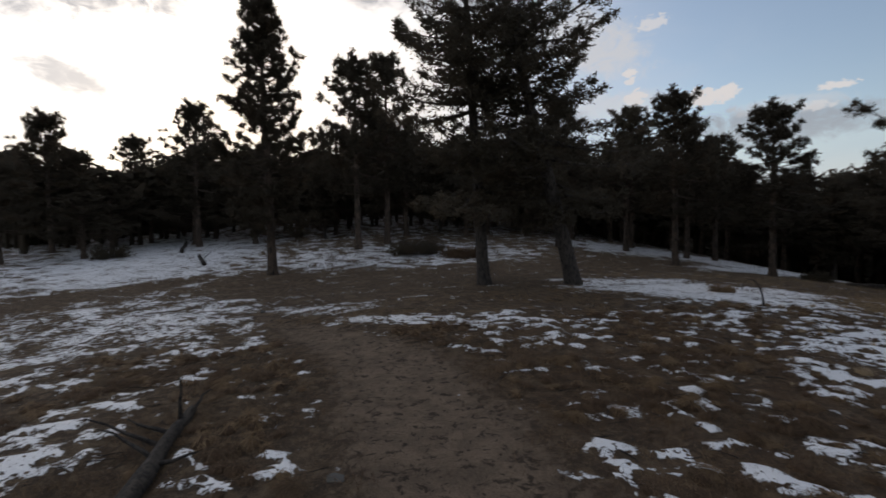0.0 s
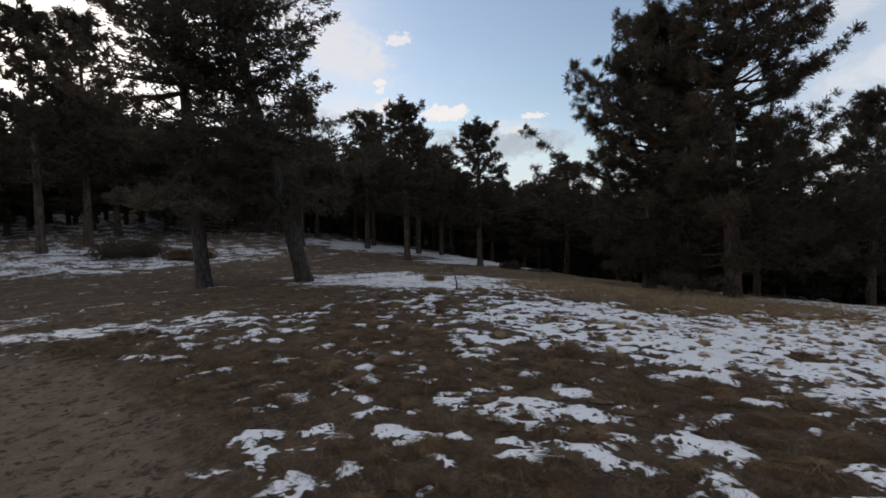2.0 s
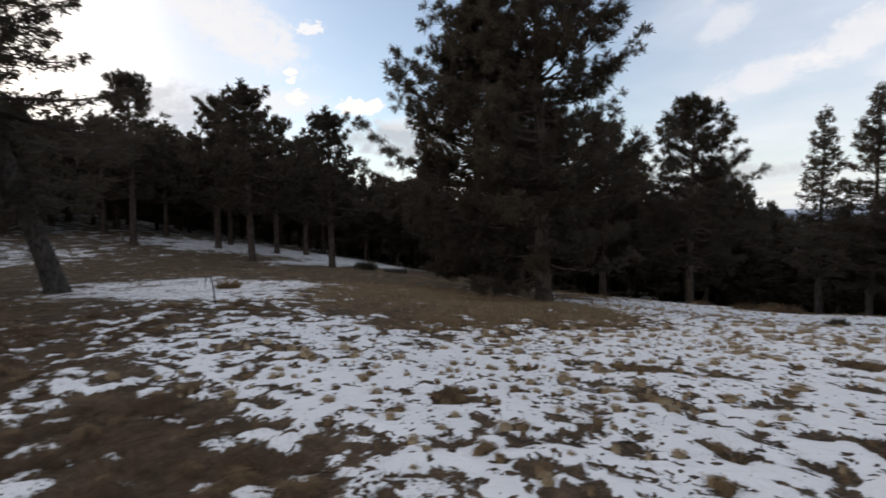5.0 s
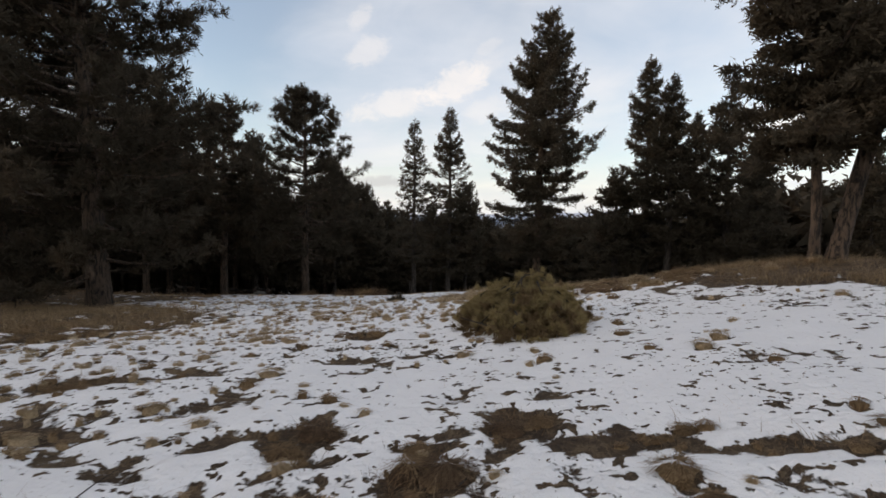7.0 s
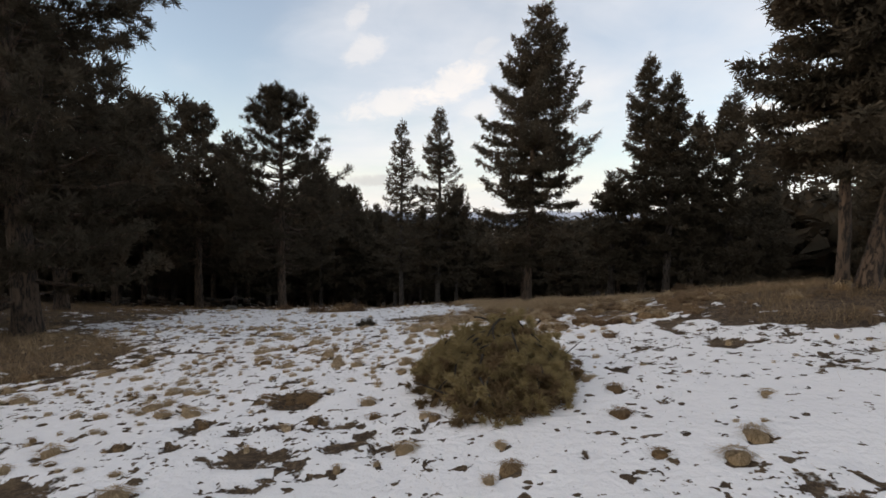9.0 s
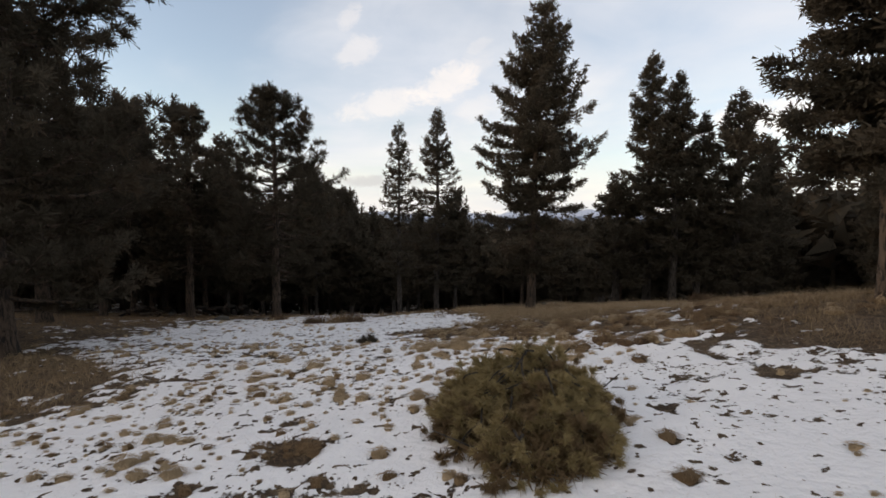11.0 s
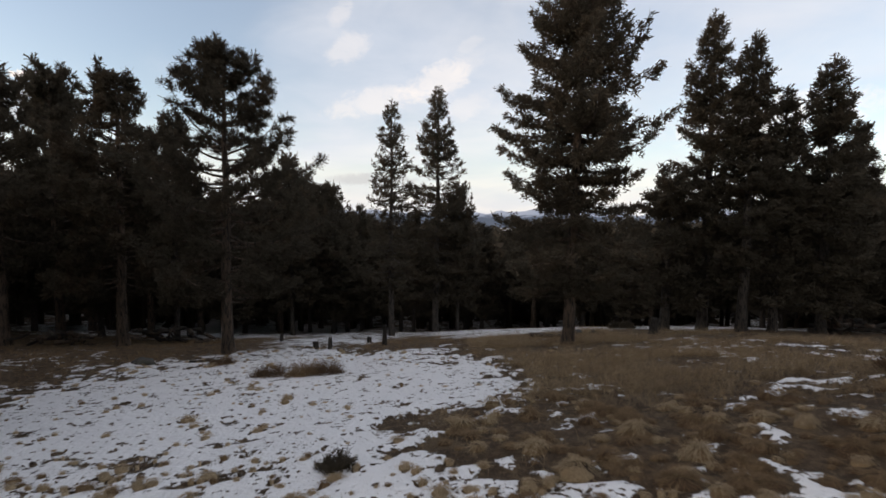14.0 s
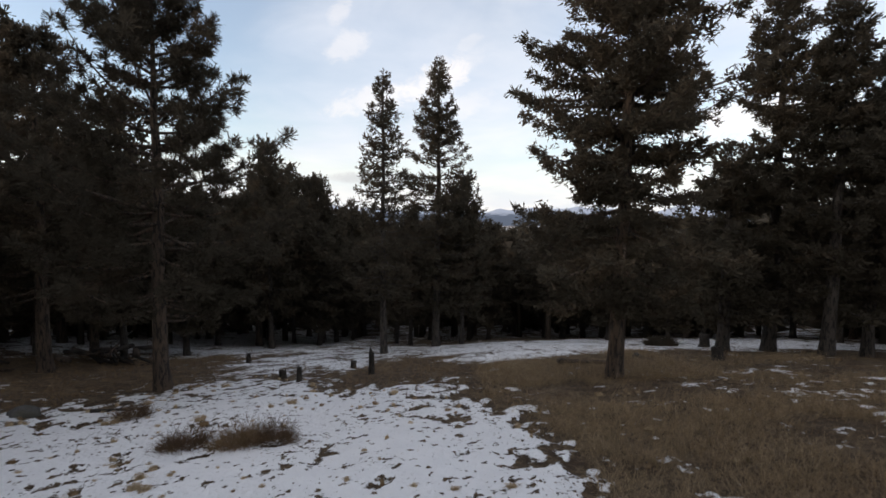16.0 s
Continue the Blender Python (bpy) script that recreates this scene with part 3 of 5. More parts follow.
def hummock_chance(x, y):
    """Low brown hummocks over the open turf, away from the trail."""
    return (1 - smooth(trail(x, y), 0.0, 0.25)) * smooth(value_noise(x, y, 1.1, 24), 0.15, 0.6) * (1 - smooth(snow_share(x, y), 0.36, 0.58))


def slope_chance(x, y):
    """Rounded brown hummocks, close together, on the foot of the slope."""
    return (1 - smooth(snow_share(x, y), 0.4, 0.62)) * (1 - smooth(y + 0.2 * (x - 4), 18.3, 19.8)) * smooth(value_noise(x, y, 0.6, 25), 0.2, 0.6)


sets = [scatter(4300, -9, 13, 4, 27, tuft_chance), scatter(3000, -5, 5.5, 6.5, 17.5, tuft_chance), scatter(7500, -4.5, 6, 6.6, 12.5, patch_chance), scatter(3000, -9, 3.5, -4.5, 9, hummock_chance), scatter(750, 2.2, 9.5, 14.6, 19.8, slope_chance)]
tuft_x, tuft_y = (np.concatenate([p[k] for p in sets]) for k in (0, 1))
tuft_set = np.repeat(np.arange(5), [len(p[0]) for p in sets])
tuft_r = 0.02 + rng.gamma(1.4, 0.0165, len(tuft_x)) + 0.02 * ellipse(tuft_x, tuft_y, 3, 15, 3.2, 1.6) * rng.random(len(tuft_x))
tuft_r = np.where(tuft_set >= 3, 0.05 + rng.gamma(2.0, 0.022, len(tuft_x)), np.where(tuft_set == 2, tuft_r * 0.9, tuft_r)).clip(0.022, np.where(tuft_set >= 3, 0.16, 0.10))
# the big mops that stand by themselves in the snow
BIG_TUFTS = [(2.37, 15.66, 0.15), (2.98, 15.67, 0.2), (2.75, 15.8, 0.15), (2.5, 16.0, 0.13), (2.2, 15.95, 0.1), (0.81, 14.97, 0.14), (4.98, 10.4, 0.1), (4.73, 10.16, 0.085), (3.45, 10.3, 0.075), (2.75, 10.7, 0.09), (4.35, 11.0, 0.09), (4.5, 11.6, 0.09), (3.45, 16.5, 0.16), (0.2, 15.4, 0.13), (-0.3, 15.0, 0.12), (1.3, 13.9, 0.11), (4.4, 14.2, 0.13), (1.0, 13.2, 0.1), (3.69, 14.85, 0.14)]
EDGE_TUFTS = [(4.5, 14.9, 0.16), (4.75, 14.85, 0.13), (5.3, 14.7, 0.15), (5.48, 14.66, 0.13), (5.65, 14.72, 0.14), (5.1, 15.15, 0.16), (5.25, 14.95, 0.12), (6.0, 14.76, 0.16), (5.12, 13.8, 0.12), (4.6, 15.6, 0.15), (4.2, 16.2, 0.17), (6.6, 14.6, 0.15)]
tuft_x, tuft_y, tuft_r = (np.append(row, [t[k] for t in BIG_TUFTS + EDGE_TUFTS]) for k, row in enumerate((tuft_x, tuft_y, tuft_r)))
tuft_set = np.append(tuft_set, [1] * len(BIG_TUFTS) + [4] * len(EDGE_TUFTS))


# ---- ground ----
def spread(lo, hi, step, growth, far):
    """Grid lines: close together between lo and hi, further and further apart beyond."""
    inner = np.arange(lo, hi + step / 2, step)
    steps = step * growth ** np.arange(1, 400)
    out = np.cumsum(steps)
    out = out[out < far]
    return np.concatenate([lo - out[::-1], inner, inner[-1] + out])


def make_ground():
    gx, gy = spread(-8.0, 9.5, 0.084, 1.08, 4200), spread(-2.5, 25.0, 0.084, 1.08, 4200)
    x, y = np.meshgrid(gx, gy)
    z = land(x, y)
    share = snow_share(x, y)
    near = (1 - smooth(np.maximum(np.maximum(-8 - x, x - 9.5), np.maximum(-2.5 - y, y - 25.0)), 0.0, 5.0))
    broken = 0.28 * value_noise(x, y, 0.34, 31) + 0.52 * value_noise(x, y, 0.17, 32) + 0.20 * value_noise(x, y, 1.0, 33) - 0.5
    cover = share + near * 1.7 * broken
    # bare ring round each tuft
    ix, iy = np.searchsorted(gx, tuft_x), np.searchsorted(gy, tuft_y)
    for cx, cy, r, i, j in zip(tuft_x, tuft_y, tuft_r, ix, iy):
        a, b = slice(max(j - 6, 0), j + 7), slice(max(i - 6, 0), i + 7)
        d = np.hypot(x[a, b] - cx, y[a, b] - cy + 0.3 * r)
        cover[a, b] = np.minimum(cover[a, b], 0.2 + 0.9 * smooth(d, r * 0.55, r * 0.95))
    z = z + near * 0.035 * smooth(cover, 0.42, 0.68)
    rows, cols = x.shape
    k = np.arange(rows - 1)[:, None] * cols + np.arange(cols - 1)[None]
    quads = np.stack([k, k + 1, k + cols + 1, k + cols], -1).reshape(-1, 4)
    me = mesh_of("ground", np.stack([x, y, z], -1).reshape(-1, 3), quads)
    for key, values in (("cover", cover), ("near", near), ("dirt", trail(x, y)), ("rust", rust_share(x, y))):
        me.attributes.new(key, "FLOAT", "POINT").data.foreach_set("value", values.astype(np.float32).ravel())
    ground = part("ground", me, GROUND)
    tagged(ground, "brown dry meadow with patchy melting snow and a sandy trail", "ground", kind="structure")


make_ground()


def make_ridge():
    """Far mountains on the horizon, dusted with snow."""
    az = np.linspace(radians(-75), radians(75), 260)
    deep = np.linspace(0, 1, 9)
    a, d = np.meshgrid(az, deep)
    reach = 3300 + 900 * d
    crest = 46 + 62 * (value_noise(a * 40, 0 * a, 3.1, 51) - 0.35) + 26 * value_noise(a * 40, d, 0.9, 52)
    z = -70 + (crest + 70) * np.sin(d * np.pi / 2) + 10 * value_noise(a * 60, d * 6, 1.0, 53)
    verts = np.stack([-np.sin(a) * reach, np.cos(a) * reach, z], -1).reshape(-1, 3)
    k = np.arange(8)[:, None] * 260 + np.arange(259)[None]
    me = mesh_of("ridge", verts, np.stack([k, k + 1, k + 261, k + 260], -1).reshape(-1, 4))
    tagged(part("backdrop", me, RIDGE), "distant blue mountain ridge with snow on top", "mountains", kind="structure")


make_ridge()


# ---- grass ----
def blades(x, y, z, height, lean, width, seg=2, droop=0.5):
    """Bent grass blades as thin tapering strips; all inputs are arrays. Returns places, quads and triangles."""
    n = len(x)
    turn = rng.uniform(0, 2 * np.pi, n)
    out = np.stack([np.cos(turn), np.sin(turn), 0 * turn], -1)
    side = np.stack([-np.sin(turn), np.cos(turn), 0 * turn], -1)
    base = np.stack([x, y, z], -1)
    levels = np.linspace(0, 1, seg + 1)
    pts = []
    for u in levels:
        rise = height * (u - droop * u * u * np.minimum(lean, 1.2) * 0.6)
        spot = base + out * (height * lean * u ** 1.5)[:, None] + np.stack([0 * x, 0 * x, rise], -1)
        half = (width * (1 - u) * 0.5)[:, None]
        pts += [spot - side * half, spot + side * half] if u < 1 else [spot]
    verts = np.stack(pts, 1)
    per = 2 * seg + 1
    first = np.arange(n)[:, None] * per
    quads = np.concatenate([first + np.array([[2 * k, 2 * k + 1, 2 * k + 3, 2 * k + 2]]) for k in range(seg - 1)]) if seg > 1 else np.zeros((0, 4), int)
    tris = first + np.array([[2 * seg - 2, 2 * seg - 1, 2 * seg]])
    return verts.reshape(-1, 3), tris, quads


def grass_object(name, pieces, mat, label, core=None):
    """pieces: places, triangles, quads. core: a second material, for the first of the pieces; a darker one paints shade
    under the blades.
    """
    heap = Heap()
    for verts, tris, quads in pieces:
        heap.put(verts, tris, quads)
    me = heap.mesh(name)
    me.materials.append(mat)
    if core:
        me.materials.append(core)
        slots = [np.full(len(p[k]), 1 if p is pieces[0] else 0, np.int32) for k in (2, 1) for p in pieces]
        me.polygons.foreach_set("material_index", np.concatenate(slots))
    tagged(part(name, me, mat, soft=False), label, "grass", kind="stuff")


def make_tufts(name, mask, mat, core, label, flat=1.0):
    """Mop-like hummocks: a matted dome with fine blades combed over it down to the ground."""
    cx, cy, cr = tuft_x[mask], tuft_y[mask], tuft_r[mask]
    base = land(cx, cy) + 0.010 + 0.026 * smooth(snow_share(cx, cy), 0.4, 0.65)
    rise = cr * rng.uniform(0.3, 0.55, len(cx)) * flat * (1 + 0.7 * smooth(cr, 0.08, 0.14))
    wide = rng.uniform(0.9, 1.35, len(cx))
    # matted dome
    sides, m = 9, len(cx)
    turn = np.linspace(0, 2 * np.pi, sides, endpoint=False)
    rings = []
    for f, h in ((0.42, 0.86), (0.78, 0.48), (1.0, -0.25)):
        f = 0.9 * f * rng.uniform(0.75, 1.2, (m, sides))
        rings.append(np.stack([cx[:, None] + (cr * wide)[:, None] * f * np.cos(turn), cy[:, None] + (cr * 0.9)[:, None] * f * np.sin(turn), base[:, None] + 0.6 * rise[:, None] * h * rng.uniform(0.6, 1.15, (m, sides))], -1))
    rings[2][..., 2] = base[:, None] - 0.06
    verts = np.concatenate(rings + [np.stack([cx, cy, base + 0.6 * rise], -1)[:, None]], 1)
    j, per = np.arange(sides), 3 * sides + 1
    quad = np.concatenate([np.stack([j + k, j + k + sides, (j + 1) % sides + k + sides, (j + 1) % sides + k], -1) for k in (0, sides)])
    cap = np.stack([j, (j + 1) % sides, np.full(sides, 3 * sides)], -1)
    first = np.arange(m)[:, None, None] * per
    pieces = [(verts.reshape(-1, 3), (first + cap).reshape(-1, 3), (first + quad).reshape(-1, 4))]
    # blades
    close = 0.4 + 0.6 * np.maximum(ellipse(cx, cy, 2.2, 13, 6.0, 9.0, 0, 0.2), ellipse(cx, cy, -1.5, 3.5, 4.5, 4.0, 0, 0.3))
    own = np.repeat(np.arange(m), ((30 + 1150 * cr) * close).astype(int))
    n = len(own)
    turn, comb = rng.uniform(0, 2 * np.pi, n), rng.uniform(0, 2 * np.pi, m)[own]
    out = unit(np.stack([np.cos(turn) + 0.3 * np.cos(comb), np.sin(turn) + 0.3 * np.sin(comb)], -1))
    stray = rng.normal(0, 0.33, (n, 2))
    side = np.stack([-out[:, 1], out[:, 0], 0 * turn], -1)
    inner = rng.uniform(0.0, 0.75, n)
    outer = np.minimum(inner + rng.uniform(0.35, 0.9, n), 1.6)
    bristle = rng.random(n) ** 2
    blade = (0.003 + 0.012 * cr[own]) / close[own] ** 0.6
    pts = []
    for f, lift, half in ((inner, 0.0, 0.5), ((inner + outer) / 2, 0.22, 0.5), (outer, 0.14, 0.0)):
        height = rise[own] * (1 - np.minimum(f, 1.1) ** 2 * 0.9) + lift * rise[own] * rng.uniform(-0.1, 1.8, n) + 0.006 + 0.6 * cr[own] * bristle * (0.5 - half)
        spot = np.stack([cx[own] + (out[:, 0] + stray[:, 0] * (f - inner)) * (cr * wide)[own] * f, cy[own] + (out[:, 1] + stray[:, 1] * (f - inner)) * cr[own] * 0.9 * f, base[own] + height], -1)
        pts += [spot - side * (blade * half)[:, None], spot + side * (blade * half)[:, None]] if half else [spot]
    first = np.arange(n)[:, None] * 5
    pieces.append((np.stack(pts, 1).reshape(-1, 3), first + np.array([[2, 3, 4]]), first + np.array([[0, 1, 3, 2]])))
    grass_object(name, pieces, mat, label, core)


def field_grass(name, mat, label, count, box, chance, height, spread_out, width, per):
    x, y = scatter(count, *box, chance)
    own = np.repeat(np.arange(len(x)), per)
    bx, by = x[own] + rng.normal(0, spread_out, len(own)), y[own] + rng.normal(0, spread_out, len(own))
    tall = rng.uniform(*height, len(own)) * (0.6 + 0.8 * rng.random(len(x))[own])
    grass_object(name, [blades(bx, by, land(bx, by) - 0.01, tall, rng.uniform(0.4, 2.1, len(own)), np.full(len(own), width), 2, 0.5)], mat, label)


def bare_chance(x, y):
    return (1 - smooth(snow_share(x, y), 0.25, 0.6)) * (1 - trail(x, y))


lot = rng.random(len(tuft_x))
brown = (tuft_set < 2) & (lot < np.where(snow_share(tuft_x, tuft_y) > 0.45, np.where(tuft_y > 11, 0.2, 0.45), 0.6))
low = (tuft_set == 3) & (lot < 0.6)
make_tufts("bunch_grass", (tuft_set < 2) & ~brown, STRAW, STRAW, "flattened tan bunch grass tufts poking through the snow")
make_tufts("brown_bunch_grass", brown | (tuft_set == 2), DRY_GRASS, DRY_GRASS, "flattened brown bunch grass hummocks")
make_tufts("rusty_hummocks", low, RUST_GRASS, RUST_GRASS, "low rust-brown grass hummocks on the turf", 0.75)
# domes in a darker grass: shade under the blades, put into the colour
make_tufts("trailside_hummocks", (tuft_set == 3) & ~low, DRY_GRASS, RUST_GRASS, "low olive-tan grass hummocks on the turf", 0.75)
make_tufts("tan_slope_hummocks", (tuft_set == 4) & (lot < 0.35), STRAW, DRY_GRASS, "rounded grey-tan grass hummocks at the foot of the slope", 0.9)
make_tufts("slope_hummocks", (tuft_set == 4) & (lot >= 0.35), DRY_GRASS, RUST_GRASS, "rounded dull brown grass hummocks at the foot of the slope", 0.9)
field_grass("meadow_grass", RUST_GRASS, "short matted dry meadow grass", 15000, (-8, 3, -4, 9), lambda x, y: bare_chance(x, y) * (0.35 + 0.65 * smooth(value_noise(x, y, 0.5, 72), 0.3, 0.65)), (0.04, 0.11), 0.08, 0.006, 11)
field_grass("trailside_grass", DRY_GRASS, "matted olive-tan grass beside the trail", 10000, (-13, 1.5, -4.5, 8), lambda x, y: bare_chance(x, y) * smooth(value_noise(x, y, 0.7, 71), 0.4, 0.7), (0.04, 0.12), 0.06, 0.005, 10)
field_grass("patch_grass", DRY_GRASS, "matted tan grass in the gaps of the snow", 12000, (-5, 6.5, 6, 13.5), lambda x, y: (1 - smooth(snow_share(x, y), 0.4, 0.66)) * smooth(value_noise(x, y, 0.3, 73), 0.2, 0.6), (0.04, 0.11), 0.05, 0.005, 12)
field_grass("tall_grass", LEANING_GRASS, "dry tan grass below the pines", 12000, (-18, 3, 8, 21), lambda x, y: np.maximum(ellipse(x, y, -6.8, 13.4, 5.6, 3.4, 25), 0.12) * bare_chance(x, y), (0.08, 0.2), 0.1, 0.007, 12)
field_grass("slope_grass", LEANING_GRASS, "tan dry grass leaning over the slope", 7600, (3, 12, 11, 29), lambda x, y: bare_chance(x, y) * np.maximum(0.05 + 0.95 * smooth(y + 0.25 * (x - 4), 18.2, 19.9) * (1 - 0.5 * smooth(x, 6.8, 9)), 0.6 * smooth(x + 0.2 * (15 - y), 6.8, 7.8)) * (0.1 + 0.9 * smooth(value_noise(x, y, 1.4, 61), 0.32, 0.62)), (0.09, 0.24), 0.12, 0.0065, 20)
field_grass("low_slope_grass", RUST_GRASS, "low brown matted grass on the slope", 2600, (2, 16, 11, 29), lambda x, y: bare_chance(x, y) * smooth(value_noise(x, y, 0.5, 74), 0.35, 0.6), (0.05, 0.14), 0.09, 0.006, 16)
field_grass("rusty_grass", RUST_GRASS, "low rust-brown dead grass and weeds", 7000, (-9, 14, 1, 29), lambda x, y: bare_chance(x, y) * rust_share(x, y), (0.04, 0.12), 0.09, 0.006, 11)
field_grass("knoll_grass", DRY_GRASS, "brown grass on a small knoll under firs", 3200, (-14, 4, 21, 33), lambda x, y: bare_chance(x, y), (0.06, 0.18), 0.08, 0.009, 8)
field_grass("snow_stalks", STRAW, "thin dry stalks standing out of the snow", 1500, (-7, 10, 4, 25), lambda x, y: 0.6 * smooth(snow_share(x, y), 0.4, 0.7), (0.04, 0.14), 0.05, 0.003, 3)


# ---- trees ----
def spikes(places, ways, length, width, count, wild, gen, loose=0.28, blunt=0.0):
    """A burst of needle-like triangles at each place, fanned round its way; a share of them is broad at the outer end."""
    n = len(places) * count
    p, w = np.repeat(places, count, 0), np.repeat(ways, count, 0)
    size = np.repeat(length, count) * gen.uniform(0.65, 1.15, n)
    d = unit(w + gen.normal(0, wild, (n, 3)))
    p = p + gen.normal(0, loose, (n, 3)) * size[:, None]
    side = unit(np.cross(d, gen.normal(0, 1, (n, 3))))
    half = side * (np.repeat(width, count) * 0.5)[:, None]
    root, end = p + d * (gen.uniform(-0.15, 0.3, n) * size)[:, None], p + d * size[:, None]
    flip = (gen.random(n) < blunt)[:, None]
    foot_end, top_end = np.where(flip, end, root), np.where(flip, root, end)
    verts = np.stack([foot_end + half, top_end, foot_end - half], 1)
    return verts.reshape(-1, 3), np.arange(n * 3).reshape(-1, 3)


def trunk_line(height, lean, bend, gen, steps=14):
    u = np.linspace(0, 1, steps)
    sway = np.cumsum(gen.normal(0, bend, (steps, 2)), 0) * height / steps
    sway -= sway[0]
    return np.stack([lean[0] * height * u + sway[:, 0], lean[1] * height * u + sway[:, 1], height * u], -1)


def trunk_mesh(line, radius, height, sides):
    """A tapered stem with a flared, uneven foot."""
    u = np.linspace(0, 1, len(line))
    low = np.array([0.0, 0.12, 0.3, 0.55]) / height
    keep = u > 0.8 / height
    every = np.concatenate([low, u[keep]])
    fine = np.stack([np.interp(every, u, line[:, k]) for k in range(3)], -1)
    heap = Heap()
    rad = radius * (1 - every) ** 0.8 * (1 + 0.4 * np.exp(-every * height / 0.22)) + 0.012
    fine[0, 2] -= 0.25
    heap.tube(fine, rad, sides)
    return heap


def grow(name, kind, height, radius, bare, trunk_r, seed, detail, lean=(0, 0), bend=0.02, lump=0.35, group="", label="", droop=0.0, gaps=0.0, full=2.0, plump=1.0, airy=1.0, rough=None):
    """A conifer: an empty at its foot with trunk and crown. kind: 'pine' or 'fir'. detail: 0 far, 1 middle, 2 near, 3 nearest."""
    gen = np.random.default_rng(seed)
    line = trunk_line(height, lean, bend, gen)
    at = lambda u: np.stack([np.interp(u, np.linspace(0, 1, len(line)), line[:, k]) for k in range(3)], -1)
    wood, crown = trunk_mesh(line, trunk_r, height, 14 if detail else 7), Heap()
    pine = kind == "pine"
    every = {0: 0.44, 1: 0.36, 2: 0.32, 3: 0.29}[detail] * (1.0 if pine else 0.86)
    z = bare
    tips, ways, sizes = [], [], []
    turn = gen.uniform(0, 6.28)
    bulge = gen.uniform(0, 9)
    up = np.array([0, 0, 1.0])
    while z < height * 0.975:
        u = z / height
        rel = (z - bare) / (height - bare)
        if pine:
            shape = min(1.0, 0.66 + 1.5 * rel) * (1 - rel ** (2.1 if plump > 1.45 else 1.45)) ** 0.8
        else:
            shape = min(1.0, 0.78 + 1.1 * rel) * min(1.0, full * (1 - rel)) ** 0.85 + 0.01
        shape *= 1 + 0.5 * lump * math.sin(bulge + z * 1.9) * (1 - rel)
        whorl = 4 if pine else 5
        for _ in range(whorl):
            turn += 2 * math.pi / whorl + gen.normal(0, 0.55)
            if gen.random() < gaps:
                continue
            length = radius * shape * gen.uniform(1 - lump, 1 + lump * 0.5) + (0.12 if pine else 0.05)
            if pine and gen.random() < 0.09:
                length *= 1.2
            out = np.array([math.cos(turn), math.sin(turn), 0.0])
            rise = (-0.12 + 0.65 * rel + gen.normal(0, 0.14)) if pine else (-0.20 + 0.72 * rel - droop + gen.normal(0, 0.11))
            s = np.linspace(0, 1, 5)
            curl = 0.34 if pine else 0.26
            start = at(u) + up * gen.normal(0, 0.10 if pine else 0.06)
            wob = gen.normal(0, 0.07 * length)
            cross = np.array([-out[1], out[0], 0])
            branch = start + out * (length * s)[:, None] + up * (length * (rise * s - 0.14 * s + curl * s**3))[:, None] + cross * (wob * np.sin(s * 3))[:, None]
            rings = slice(None) if detail else slice(None, None, 4)
            wood.tube(branch[rings], np.linspace(0.012 + 0.016 * length, 0.006, 5)[rings], 4 if detail > 1 else 3, cap=False)
            here = lambda v: np.stack([np.interp(v, s, branch[:, k]) for k in range(3)], -1)
            if pine:
                # side twigs on the outer part, each closed by a ball of needles
                many = max(3, int(length * {0: 5.0, 1: 6.5, 2: 8.5, 3: 8.5}[detail] * airy)) + 2 + int(2.5 * (rel > 0.7))
                v = gen.uniform(0.22 if rel < 0.7 else 0.05, 1.0, many) ** 0.8
                v[0] = 1.0
                side = gen.normal(0, 0.85, many)
                way = unit(out * 0.75 + cross * side[:, None] + up * gen.uniform(-0.1, 0.75, many)[:, None])
                reach = gen.uniform(0.12, 0.42, many) * (0.55 + 0.3 * length) * np.where(v == 1.0, 0.3, 1.0)
                spot = here(v) + way * reach[:, None]
                tips.append(spot)
                ways.append(unit(way + up * 0.35))
                sizes.append(gen.uniform(0.7, 1.2, many))
                if detail > 1:
                    for k in range(0, many, 2):
                        wood.tube(np.stack([here(v[k : k + 1])[0], spot[k]]), np.array([0.009, 0.005]), 3, cap=False)
            else:
                # flat side twigs, longest at two fifths of the branch, with sprays of short needles
                many = max(3, int((length + 0.2) * {0: 9.0, 1: 15.0, 2: 21.0, 3: 26.0}[detail] * airy))
                v = gen.uniform(0.08, 1.0, many)
                side = gen.choice([-1.0, 1.0], many)
                reach = (0.06 + 0.36 * length * np.minimum(v * 2.2, (1 - v) * 1.45)) * gen.uniform(0.5, 1.1, many)
                spray = unit(cross * side[:, None] * 0.85 + out * 0.7 + up * gen.normal(-0.12, 0.2, many)[:, None])
                for f in (0.45, 1.0):
                    tips.append(here(v) + spray * (reach * f)[:, None] + gen.normal(0, 0.03, (many, 3)))
                    ways.append(unit(spray + up * 0.2))
                    sizes.append(gen.uniform(0.7, 1.15, many) * min(1.0, 0.55 + 1.5 * (1 - rel)))
                tips.append(here(np.array([0.93, 1.0])))
                ways.append(unit(branch[-1] - branch[-2])[None].repeat(2, 0))
                sizes.append(np.array([1.0, 1.1]))
        z += every * gen.uniform(0.6, 1.4) * (1.1 - 0.45 * rel)
    tips.append(at(np.array([0.975, 0.99, 1.0])))
    ways.append(np.repeat(up[None], 3, 0))
    sizes.append(np.array([0.8, 0.8, 0.8]))
    tips, ways, sizes = np.concatenate(tips), np.concatenate(ways), np.concatenate(sizes)
